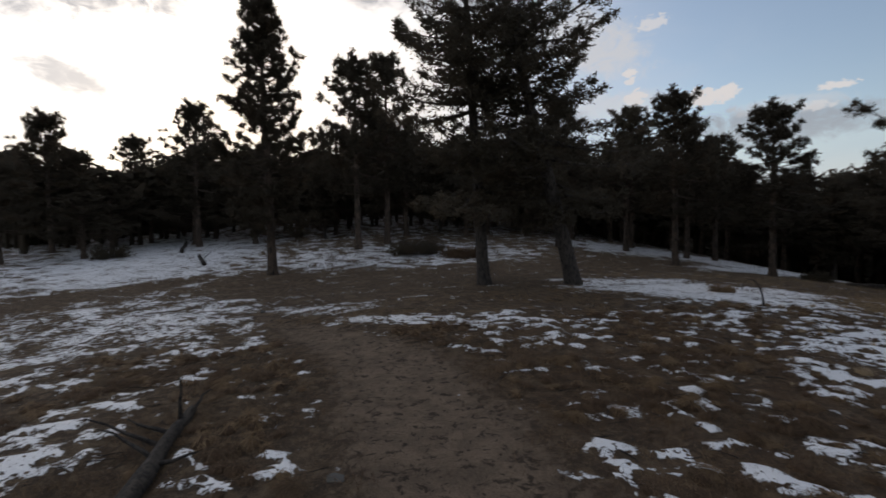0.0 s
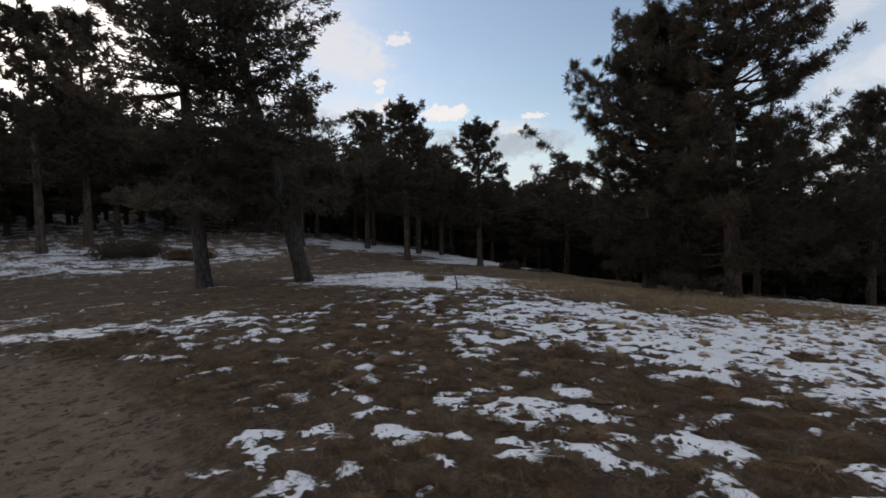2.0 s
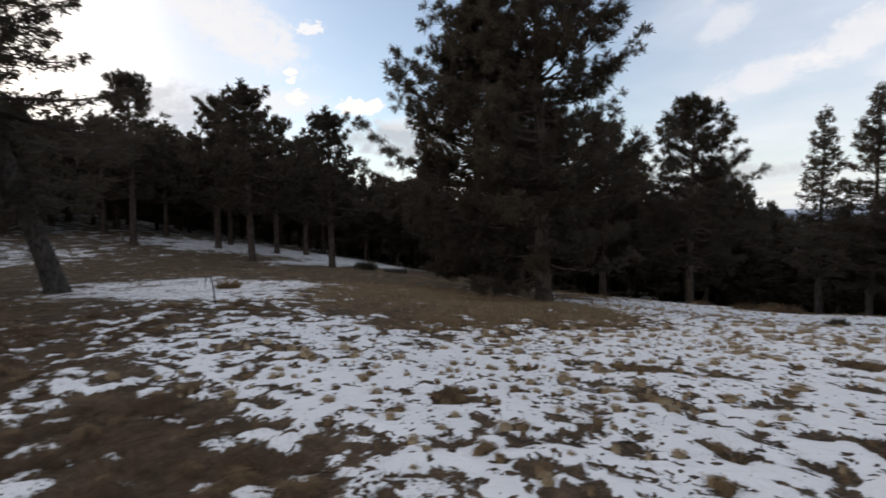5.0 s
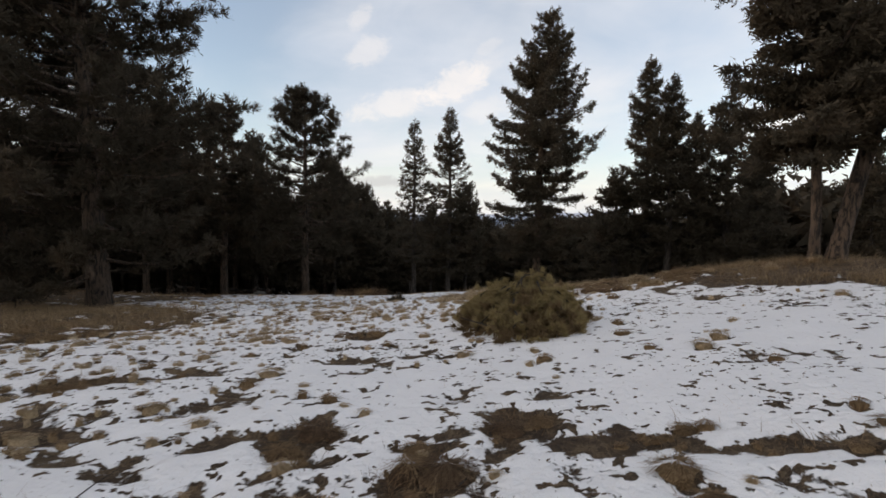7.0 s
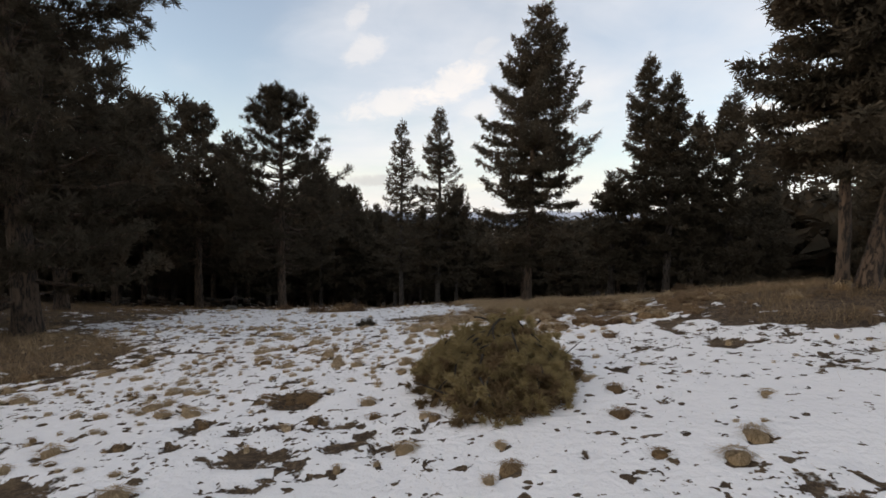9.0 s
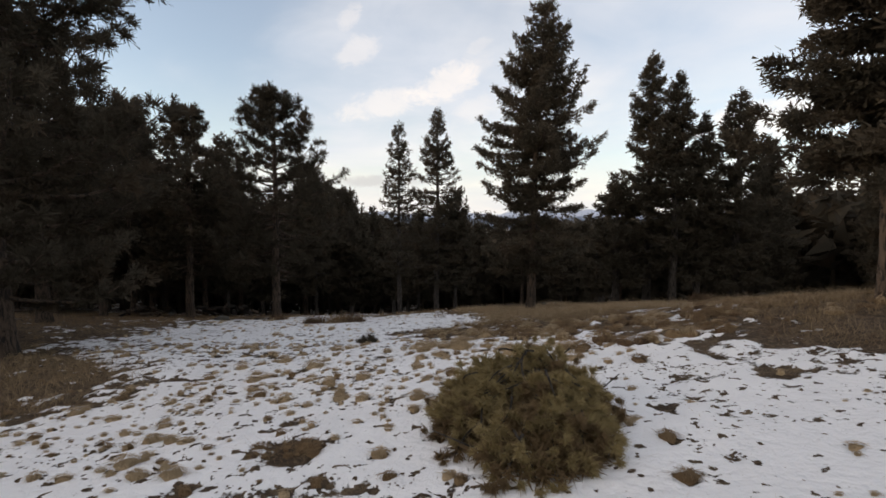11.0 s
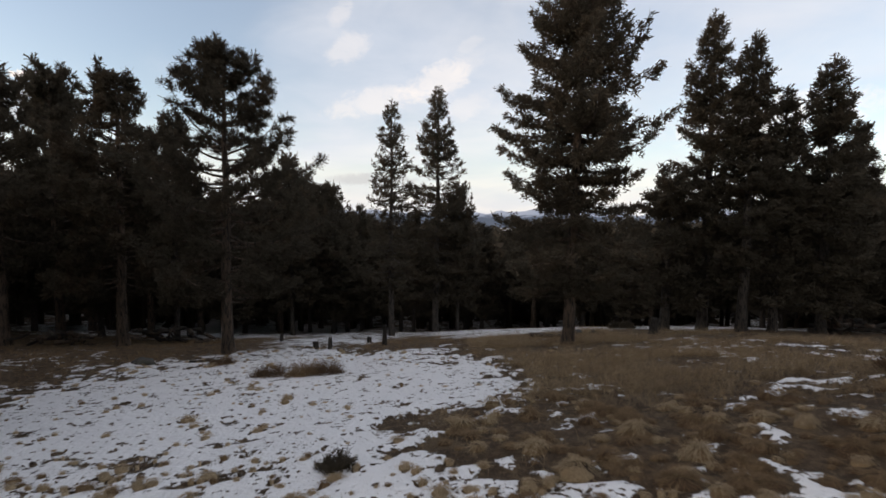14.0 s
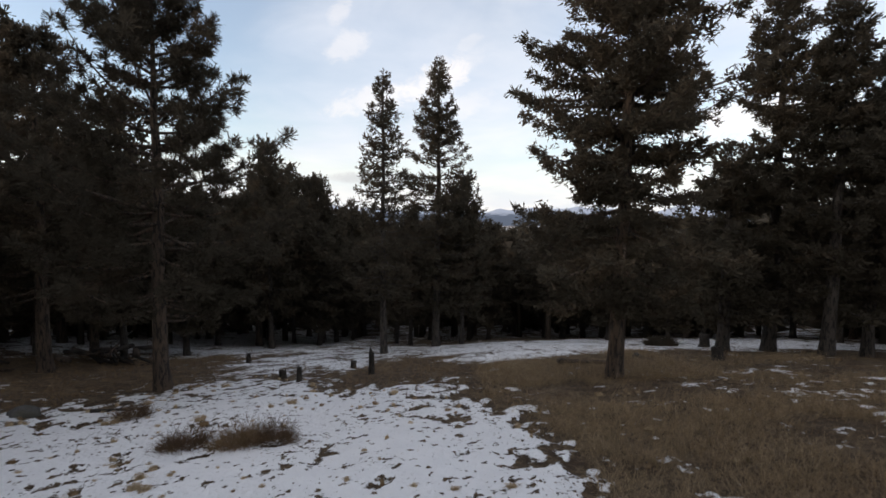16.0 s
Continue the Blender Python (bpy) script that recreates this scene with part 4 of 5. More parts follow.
    if pine:
        length, width, count, wild = {0: (0.30, 0.075, 20, 1.05), 1: (0.25, 0.056, 28, 1.1), 2: (0.21, 0.036, 40, 1.1), 3: (0.185, 0.021, 54, 1.1)}[detail]
        crown.put(*spikes(tips, ways, length * sizes * plump**0.3, width * sizes * plump**0.4, count, wild, gen, 0.14, 0.35))
    else:
        length, width, count, wild = {0: (0.30, 0.11, 5, 0.6), 1: (0.21, 0.07, 6, 0.65), 2: (0.165, 0.052, 6, 0.7), 3: (0.14, 0.042, 7, 0.7)}[detail]
        crown.put(*spikes(tips, ways, length * sizes, width * sizes, count, wild, gen, 0.26, 0.25))
    tree = tagged(new(name), label, "tree", group)
    tree.empty_display_size = 0.3
    part("trunk", wood.mesh("trunk"), rough or (PINE_BARK if pine else FIR_BARK), tree)
    part("crown", crown.mesh("crown"), PINE_NEEDLES if pine else FIR_NEEDLES, tree, soft=False)
    return tree


def foot(x, y):
    return float(land(x, y)) - 0.04


def stand(tree, x, y, turn=0.0, wide=1.0, tall=1.0):
    tree.matrix_basis = pose(x, y, foot(x, y), 0, 0, turn) @ Matrix.Diagonal((wide, wide, tall, 1))
    return tree


PINE_LABEL = "dark ponderosa pine with tufted needles and a rugged trunk"
FIR_LABEL = "tall dark Douglas fir with layered drooping branches"
# the trees that stand free round the meadow
stand(grow("pine_tree", "pine", 12.0, 2.8, 0.9, 0.22, 11, 3, (-0.05, 0.01), group="meadow trees", label="large spreading ponderosa pine in pale dry grass", lump=0.4, plump=1.5), -5.4, 16.4)
stand(grow("pine_tree", "pine", 9.6, 3.0, 0.9, 0.2, 12, 3, group="meadow trees", label="shorter full ponderosa pine beside a larger one", lump=0.4, plump=1.5), -8.4, 17.1)
stand(grow("pine_tree", "pine", 12.5, 1.95, 1.9, 0.2, 13, 2, (0.0, -0.02), group="meadow trees", label="slender ponderosa pine beside the trail", lump=0.45, plump=1.4), -22.4, -4.0)
stand(grow("pine_tree", "pine", 8.4, 2.4, 1.7, 0.15, 14, 3, airy=1.35, group="meadow trees", label="ponderosa pine with pompon tufts standing in snow", lump=0.4), -3.8, 25.6)
stand(grow("fir_tree", "fir", 12.8, 2.5, 2.3, 0.2, 15, 2, (0.0, -0.07), group="meadow trees", label="tall Douglas fir with a straight dark trunk", droop=0.08, lump=0.5, gaps=0.45, airy=0.9), -15.1, 3.95)
stand(grow("fir_tree", "fir", 13.2, 2.9, 2.4, 0.24, 16, 2, (0.0, -0.26), group="meadow trees", label="leaning Douglas fir with ragged drooping branches", droop=0.08, lump=0.5, gaps=0.45, airy=0.9), -14.3, 6.7)
stand(grow("fir_tree", "fir", 11.0, 1.8, 1.7, 0.15, 17, 3, (0.045, 0.0), group="meadow trees", label="tall conical Douglas fir with layered branches", lump=0.45, full=2.1, gaps=0.05, rough=PINE_BARK), 5.62, 25.2)
stand(grow("fir_tree", "fir", 10.9, 1.5, 1.6, 0.16, 18, 2, group="slope trees", label=FIR_LABEL, gaps=0.15, lump=0.5, full=1.5), 11.2, 28.8)
stand(grow("fir_tree", "fir", 9.2, 1.22, 1.4, 0.15, 19, 2, group="slope trees", label="dark Douglas fir beside a taller one", lump=0.4, gaps=0.12, full=1.3), 11.65, 27.35)
stand(grow("fir_tree", "fir", 7.6, 0.85, 1.2, 0.12, 28, 2, group="slope trees", label="narrow dark fir among taller ones", lump=0.35, gaps=0.1, full=1.4), 12.6, 27.3)
stand(grow("fir_tree", "fir", 8.6, 1.32, 1.1, 0.14, 20, 2, group="slope trees", label="slender fir with a rounded top", lump=0.3, gaps=0.1, full=1.5), 14.1, 27.3)
stand(grow("fir_tree", "fir", 9.8, 1.3, 2.2, 0.11, 21, 2, group="slope trees", label="thin sparse fir with a narrow crown", gaps=0.12, lump=0.3, full=1.15, airy=0.4), 0.05, 32.2)
stand(grow("fir_tree", "fir", 11.3, 1.8, 2.0, 0.14, 22, 2, group="slope trees", label="slim Douglas fir with a dense lower crown", gaps=0.1, lump=0.35, full=1.15, airy=0.6), 1.85, 34.4)
stand(grow("fir_tree", "fir", 11.5, 1.65, 2.1, 0.075, 43, 3, airy=1.5, group="slope trees", label="Douglas fir with a slim bare lower trunk", lump=0.45, full=1.6, gaps=0.05, rough=PINE_BARK), 9.05, 15.0)
stand(grow("fir_tree", "fir", 12.5, 1.75, 2.6, 0.13, 24, 3, (0.24, 0.0), gaps=0.05, airy=1.4, group="slope trees", label="leaning fir with a thick plated trunk", lump=0.5, rough=PINE_BARK), 9.34, 14.92)
stand(grow("pine_tree", "pine", 9.1, 1.9, 2.2, 0.17, 25, 2, group="forest trees", label=PINE_LABEL, lump=0.4, plump=1.2), -8.7, 28.4)

stand(grow("pine_tree", "pine", 9.8, 2.2, 2.0, 0.19, 26, 2, (-0.06, 0.0), group="forest trees", label="ponderosa pine with a slanting dark trunk", lump=0.4), -10.1, 22.6)
stand(grow("fir_tree", "fir", 5.6, 1.2, 1.3, 0.15, 27, 1, group="slope trees", gaps=0.15, label="short full fir with a thick trunk", lump=0.45, full=1.8), 9.8, 28.6)
stand(grow("fir_tree", "fir", 7.4, 1.05, 1.0, 0.12, 29, 2, group="slope trees", label="narrow dark fir with a rounded top", lump=0.35, full=1.5), 16.2, 28.8)

# the wood: a few grown trees, repeated
MODELS = [
    (grow("pine_tree", "pine", 9.0, 2.3, 2.7, 0.17, 31, 1, group="forest trees", label=PINE_LABEL, lump=0.45), 9.0),
    (grow("pine_tree", "pine", 9.0, 2.3, 2.8, 0.16, 32, 0, group="forest trees", label=PINE_LABEL, lump=0.5), 9.0),
    (grow("pine_tree", "pine", 9.0, 2.5, 2.6, 0.18, 33, 0, group="forest trees", label=PINE_LABEL, lump=0.4), 9.0),
    (grow("fir_tree", "fir", 9.0, 1.7, 1.9, 0.15, 34, 0, group="forest trees", label=FIR_LABEL, lump=0.4), 9.0),
    (grow("fir_tree", "fir", 9.0, 1.4, 1.7, 0.13, 35, 0, group="forest trees", label=FIR_LABEL, lump=0.45, gaps=0.1), 9.0),
]
used = set()


def plant(model, x, y, height, turn, wide=1.0):
    """A tree of the wood: the model itself the first time, copies afterwards."""
    tree, own = MODELS[model]
    m = pose(x, y, foot(x, y), 0, 0, turn) @ Matrix.Diagonal((wide * (height / own) ** 0.6, wide * (height / own) ** 0.6, height / own, 1))
    if model in used:
        tree = copy_thing(tree, m)
    else:
        tree.matrix_basis = m
        used.add(model)


# rows that show one by one: model, place, height
WEST_ROW = [
    (0, -21.9, 15.8, 8.7), (0, -18.8, 18.5, 8.0), (0, -28.2, 16.8, 9.3), (1, -25.7, 19.3, 8.3), (1, -26.4, 21.8, 8.4), (1, -30.5, 18.6, 8.8),
    (0, -30.0, -0.2, 12.0), (0, -32.0, 1.7, 12.6), (0, -33.0, -18.9, 8.8), (0, -38.7, -16.3, 8.0), (0, -34.3, -10.8, 9.8), (0, -29.0, 12.5, 9.6),
]
NORTH_ROW = [
    (3, -33.3, 38.6, 9.0), (4, -34.7, 37.2, 8.4), (3, -8.8, 43.7, 10.4), (3, -7.5, 44.1, 10.2), (4, -7.4, 50.4, 10.2), (4, -4.9, 51.0, 9.3),
    (3, -8.35, 31.0, 8.9), (0, -13.3, 31.4, 11.0), (0, -12.0, 27.6, 9.0), (0, -17.5, 36.5, 12.3), (3, 19.6, 26.6, 6.2), (4, 10.0, 62.0, 9.0), (3, 2.9, 35.3, 7.2), (3, 0.7, 36.2, 6.2), (3, -5.7, 37.0, 9.5), (4, -5.7, 40.2, 9.9), (3, -4.3, 40.5, 8.9), (4, -3.3, 43.8, 8.9), (0, -6.6, 46.1, 10.5),
]
for model, x, y, height in WEST_ROW + NORTH_ROW:
    plant(model, x, y, height, (x * 37 + y * 91) % 360, 0.85 if y > 24 else 1.0)

# height of the tree line above the eye, in degrees, round the meadow: to the left of +y
LINE = [(-180, 9), (-70, 10), (-52, 6), (-42, 5.0), (-36, 4.0), (-31, 1.5), (-22, 0.6), (-16, 0.8), (-11, 0.8), (-8, 0.4), (-6.5, -0.4), (-4.5, -0.3), (-3.0, 0.8), (4, 0.2), (10, 1.6), (15, 3.2), (19, 6.5), (23, 3), (28, 7), (33, 9), (38, 8.5), (43, 6), (47, 4.5), (51, 9), (58, 11), (66, 10.5), (75, 11), (84, 12), (88, 15), (91, 15), (95, 9.5), (101, 9), (107, 11), (113, 8), (116, 5.5), (120, 9), (124, 8), (150, 9), (180, 9)]


def behind_edge(x, y):
    """How far behind the edge of the meadow a place lies; below zero in the open."""
    az = math.degrees(math.atan2(-(x - 1), y - 6))
    clear = np.interp(az, [-180, -70, -50, -35, -22, -8, 8, 20, 30, 42, 50, 62, 75, 95, 110, 125, 180], [32, 30, 28, 26, 26, 31, 33, 27, 25, 27, 33, 36, 35, 35, 37, 37, 30])
    return math.hypot(x - 1, y - 6) - clear


def tree_line(x, y):
    """Height of a tree at this place that just reaches the line of the tree tops."""
    eye = (0.5, 1.5, 1.7) if math.degrees(math.atan2(-(x - 1), y - 8)) > 45 else (2.3, 12.0, 1.8)
    view = math.degrees(math.atan2(-(x - eye[0]), y - eye[1]))
    d = math.hypot(x - eye[0], y - eye[1])
    return eye[2] + d * math.tan(radians(np.interp(view, [a for a, _ in LINE], [b for _, b in LINE]))) - foot(x, y)


woods = np.random.default_rng(5)
for gy in np.arange(-46, 84, 3.5):
    for gx in np.arange(-66, 60, 3.5):
        x, y = gx + woods.uniform(-1.5, 1.5), gy + woods.uniform(-1.5, 1.5)
        pick, lot, low, spin = woods.random(), woods.random(), woods.random(), woods.uniform(0, 360)
        far = math.hypot(x - 1, y - 8)
        az = math.degrees(math.atan2(-(x - 1), y - 8))
        seen = -58 < az < 128
        deep = behind_edge(x, y)
        if deep > (16 if abs(az) < 25 else 11) or deep < 0 or (not seen and lot > 0.35):
            continue
        height = tree_line(x, y) * (1 - 0.28 * low**1.5)
        height = min(height, 8.0 + 4.5 * pick)
        if height < 2.6:
            continue
        model = (1 if pick < 0.45 else 2 if pick < 0.7 else 3 if pick < 0.87 else 4) if az > 18 else (3 if pick < 0.45 else 4 if pick < 0.7 else 1)
        plant(model, x, y, height, spin, (1.1 if az > 40 else 1.0) + 0.35 * lot)


def make_far_woods():
    """The deep wood behind: ragged cones of foliage on stems, too many to count."""
    heap = Heap()
    gen = np.random.default_rng(77)
    for _ in range(2100):
        az, far = gen.uniform(-60, 130), gen.uniform(32, 105)
        x, y = 1 - far * math.sin(radians(az)), 8 + far * math.cos(radians(az))
        if behind_edge(x, y) < 6:
            continue
        height = min(tree_line(x, y) * gen.uniform(0.7, 0.97), gen.uniform(8, 12))
        if height < 2.5:
            continue
        base = np.array([x, y, foot(x, y)])
        heap.tube(np.stack([base, base + (0, 0, height * 0.9)]), np.array([0.16, 0.04]), 4, cap=False)
        low = 2.8 if behind_edge(x, y) < 13 else 0.2
        rel = gen.random(38) ** 1.2
        reach = gen.uniform(1.2, 2.1) * (1 - rel) ** 0.8 * gen.uniform(0.4, 1.1, 38)
        turn = gen.uniform(0, 6.28, 38)
        out = np.stack([np.cos(turn), np.sin(turn), 0 * turn], -1)
        spots = base + out * (reach * 0.5)[:, None] + np.stack([0 * rel, 0 * rel, low + (height - low) * rel], -1)
        heap.put(*spikes(spots, unit(out + np.array([0, 0, 0.1])), 0.5 + reach, 0.4 + 0.3 * reach, 2, 0.35, gen))
    tagged(part("far_woods", heap.mesh("far_woods"), PINE_NEEDLES, soft=False), "dense dark conifer wood in the distance", "woods", kind="stuff")


make_far_woods()


# ---- heap of cut pine boughs ----
HEAP_X, HEAP_Y = 3.5, 12.35
HEAP_SIDES = (0.86, 0.80, 1.52, 0.90)     # reach of the heap to -x, +x, -y, +y


def heap_spot(turn, share):
    """A place in the heap's plan, share of the way from its top to its rim."""
    c, v = np.cos(turn), np.sin(turn)
    w, e, near, far = HEAP_SIDES
    return HEAP_X + share * c * np.where(c < 0, w, e), HEAP_Y + share * v * np.where(v < 0, near, far)


def heap_top(x, y):
    """Height of the heap over the ground: a lopsided mound with a blunt top."""
    w, e, near, far = HEAP_SIDES
    r = np.hypot((x - HEAP_X) / np.where(x < HEAP_X, w, e), (y - HEAP_Y) / np.where(y < HEAP_Y, near, far))
    lumps = 0.26 * (value_noise(x, y, 0.26, 83) - 0.5) + 0.10 * (value_noise(x, y, 0.11, 84) - 0.5)
    return 0.54 * np.clip(1 - r**1.9, 0, 1) + lumps * (1.1 - r)


def bough(gen, stem, green, start, way, length, many):
    """A cut bough: bent stem with side twigs that end in brushes of long soft needles."""
    s = np.linspace(0, 1, 6)
    side = unit(np.cross(way, (0.1, 0.2, 1.0)))
    line = start + way * (length * s)[:, None] + np.array([0, 0, -0.22]) * (length * s**2)[:, None] + side * (gen.normal(0, 0.06) * np.sin(3 * s))[:, None]
    stem.tube(line, np.linspace(0.010, 0.004, 6), 5)
    here = lambda v: np.stack([np.interp(v, s, line[:, k]) for k in range(3)], -1)
    v = gen.uniform(0.3, 1.0, many)
    v[0] = 1.0
    twig = unit(way * 0.8 + side * gen.normal(0, 0.8, many)[:, None] + np.array([0, 0, 1.0]) * gen.normal(0.1, 0.35, many)[:, None])
    spot = here(v) + twig * gen.uniform(0.05, 0.16, many)[:, None]
    spot[:, 2] = np.maximum(spot[:, 2], land(spot[:, 0], spot[:, 1]) + 0.06)
    green.put(*spikes(spot, unit(twig + way * 0.5 + np.array([0, 0, -0.1])), gen.uniform(0.06, 0.085, many), np.full(many, 0.0085), 80, 0.85, gen, 0.12))


def make_brush_heap():
    gen = np.random.default_rng(81)
    pile = tagged(new("brush_pile"), "heap of cut olive-green pine boughs lying on the snow", "brush pile")
    for k in range(140):
        turn, share = 2.39996 * k + gen.normal(0, 0.25), math.sqrt((k + 0.5) / 140) * gen.uniform(0.88, 1.0)
        reach = 0.75 * share
        x, y = (float(c) for c in heap_spot(turn, 0.92 * share))
        top = np.array([x, y, float(land(x, y)) + max(0.06, float(heap_top(x, y)))])
        way = unit(np.array([math.cos(turn), math.sin(turn), 0.35 - 0.9 * reach]) + gen.normal(0, 0.35, 3))
        length = gen.uniform(0.26, 0.46)
        stem, green = Heap(), Heap()
        bough(gen, stem, green, top - way * length * 0.85, way, length, int(gen.integers(6, 10)))
        branch = part("bough", stem.mesh("bough"), DEAD_WOOD, pile)
        part("needles", green.mesh("needles"), BROWN_NEEDLES if gen.random() < 0.16 + 0.25 * (reach > 0.66) else CUT_NEEDLES, branch, soft=False)
    # brown litter and broken twigs that fill the heap
    fill = Heap()
    turn = gen.uniform(0, 6.28, 1100)
    x, y = heap_spot(turn, np.sqrt(gen.random(1100)) * 0.85)
    spot = np.stack([x, y, land(x, y) + 0.04 + np.maximum(heap_top(x, y) - 0.05, 0.02) * gen.uniform(0.0, 0.75, 1100)], -1)
    fill.put(*spikes(spot, unit(np.stack([np.cos(turn), np.sin(turn), 0.2 + 0 * turn], -1)), np.full(1100, 0.14), np.full(1100, 0.02), 16, 0.9, gen, 0.1))
    part("litter", fill.mesh("litter"), BROWN_NEEDLES, pile, soft=False)
    for k in range(6):
        turn = gen.uniform(0, 6.28)
        x, y = (float(c) for c in heap_spot(turn, 0.85))
        base = np.array([x, y, float(land(x, y)) + 0.14 + 0.1 * gen.random()])
        way = unit(np.array([math.cos(turn + gen.normal(0, 0.9)), math.sin(turn + gen.normal(0, 0.9)), gen.uniform(0.0, 0.4)]))
        stick = Heap()
        stick.tube(base + way * np.linspace(-0.3, 0.3, 4)[:, None] + gen.normal(0, 0.015, (4, 3)), np.linspace(0.011, 0.004, 4), 5)
        part("bare_stick", stick.mesh("bare_stick"), DEAD_WOOD, pile)


make_brush_heap()


# ---- dead wood, stumps and stones ----
def log_thing(name, a, b, r, label, stubs=(), seed=1, mat=None):
    """A fallen log from a to b on the ground, with broken branch stubs."""
    gen = np.random.default_rng(seed)
    u = np.linspace(0, 1, 9)
    x, y = a[0] + (b[0] - a[0]) * u, a[1] + (b[1] - a[1]) * u
    line = np.stack([x + gen.normal(0, 0.02, 9), y + gen.normal(0, 0.02, 9), land(x, y) + r * 0.75 * (1 - 0.4 * u)], -1)
    log = tagged(new(name), label, "log")
    body = Heap()
    body.tube(line, r * (1 - 0.45 * u) * gen.uniform(0.92, 1.08, 9), 12)
    part("stem", body.mesh("stem"), mat or DEAD_WOOD, log)
    for v, turn, rise, length in stubs:
        root = np.array([np.interp(v, u, line[:, k]) for k in range(3)])
        way = unit(np.array([math.cos(radians(turn)), math.sin(radians(turn)), rise]))
        s = np.linspace(0, 1, 5)
        stub = Heap()
        stub.tube(root + way * (length * s)[:, None] + gen.normal(0, 0.025 * length, (5, 3)) * s[:, None], np.linspace(r * 0.3, r * 0.08, 5), 6)
        part("branch_stub", stub.mesh("branch_stub"), mat or DEAD_WOOD, log)
    return log


log_thing("fallen_log", (-2.9, -1.55), (-5.35, -1.82), 0.085, "weathered fallen log with broken branches among dead grass", [(0.8, 200, 6, 0.42), (0.6, 250, 0.25, 0.8), (0.7, 240, 0.12, 0.6), (0.5, 230, 0.1, 0.9), (0.45, 80, 0.3, 0.4), (0.9, 170, 0.3, 0.5)], 3)
log_thing("fallen_log", (-26.0, -8.0), (-30.0, -9.5), 0.12, "bare fallen trunk lying in the snow", [(0.5, 60, 0.6, 0.8)], 4)
log_thing("fallen_log", (-31.5, -11.0), (-37.0, -12.5), 0.13, "bare fallen trunk lying in the snow", [(0.4, 80, 0.8, 0.9)], 5)
log_thing("fallen_log", (4.9, 26.95), (6.1, 26.8), 0.09, "short reddish log lying behind a fir trunk", (), 7, PINE_BARK)
log_thing("fallen_log", (-3.75, 23.5), (-3.0, 23.75), 0.05, "short dark stick half buried in snow", [(0.5, 60, 0.4, 0.25)], 8)
log_thing("fallen_log", (-16.0, 21.0), (-17.2, 20.6), 0.14, "short dark log below the pines", (), 6)


def stump(x, y, r, height, label, seed):
    gen = np.random.default_rng(seed)
    heap = Heap()
    levels = np.array([-0.1, 0.02, 0.08, 0.2, 0.6, 0.95, 1.0])
    line = np.stack([0 * levels, 0.02 * levels, levels * height], -1)
    heap.tube(line, r * np.array([1.5, 1.4, 1.2, 1.05, 1.0, 0.97, 0.85]), 11)
    me = heap.mesh("tree_stump")
    co = np.empty(len(me.vertices) * 3, np.float32)
    me.vertices.foreach_get("co", co)
    co = co.reshape(-1, 3) + gen.normal(0, 0.05 * r, (len(me.vertices), 3)) + np.stack([np.zeros(len(me.vertices))] * 2 + [np.where(co.reshape(-1, 3)[:, 2] > 0.9 * height, gen.normal(0, 0.12 * height, len(me.vertices)), 0)], -1)
    me.vertices.foreach_set("co", co.astype(np.float32).ravel())
    ob = part("tree_stump", me, DEAD_WOOD)
    ob.location = (x, y, foot(x, y) + 0.03)
    tagged(ob, label, "stump", "stumps below the firs")


stump(-1.71, 26.9, 0.09, 0.2, "small weathered stump in thin snow", 1)
stump(-1.09, 26.2, 0.06, 0.34, "thin upright stump in thin snow", 2)
stump(-3.95, 30.3, 0.07, 0.3, "small stump at the edge of the wood", 3)
stump(8.69, 26.9, 0.13, 0.3, "broad weathered stump at the edge of the dry grass", 5)
stump(0.4, 27.1, 0.07, 0.55, "tall thin broken stub in dry grass", 6)
stump(-0.27, 28.3, 0.08, 0.2, "low stump in dry grass", 7)
stump(10.2, 30.2, 0.14, 0.4, "broad stump below the firs", 4)


def stone(x, y, size, label, seed):
    bm = bmesh.new()
    bmesh.ops.create_icosphere(bm, subdivisions=3, radius=1.0)
    gen = random.Random(seed)
    shift = Vector((gen.uniform(0, 9), gen.uniform(0, 9), 0))
    for v in bm.verts:
        v.co *= 1 + 0.35 * noise.noise(v.co * 1.3 + shift) + 0.12 * noise.noise(v.co * 4 + shift)
        v.co = Vector((v.co.x * size[0], v.co.y * size[1], v.co.z * size[2]))
    me = bpy.data.meshes.new("stone")
    bm.to_mesh(me)
    bm.free()
    ob = part("stone", me, STONE)
    ob.location = (x, y, foot(x, y) + size[2] * 0.3)
    tagged(ob, label, "stone")


stone(-3.45, -0.2, (0.15, 0.12, 0.035), "flat grey stone half sunk beside the trail", 1)
stone(-4.8, 23.4, (0.26, 0.2, 0.17), "grey boulder in the snow", 2)
stone(6.6, 27.6, (0.16, 0.13, 0.13), "dark rock at the edge of the snow", 4)
stone(7.05, 27.55, (0.13, 0.12, 0.10), "small dark rock at the edge of the snow", 5)
stone(-13.0, -2.6, (0.09, 0.08, 0.07), "small pale stone beside the trail", 3)


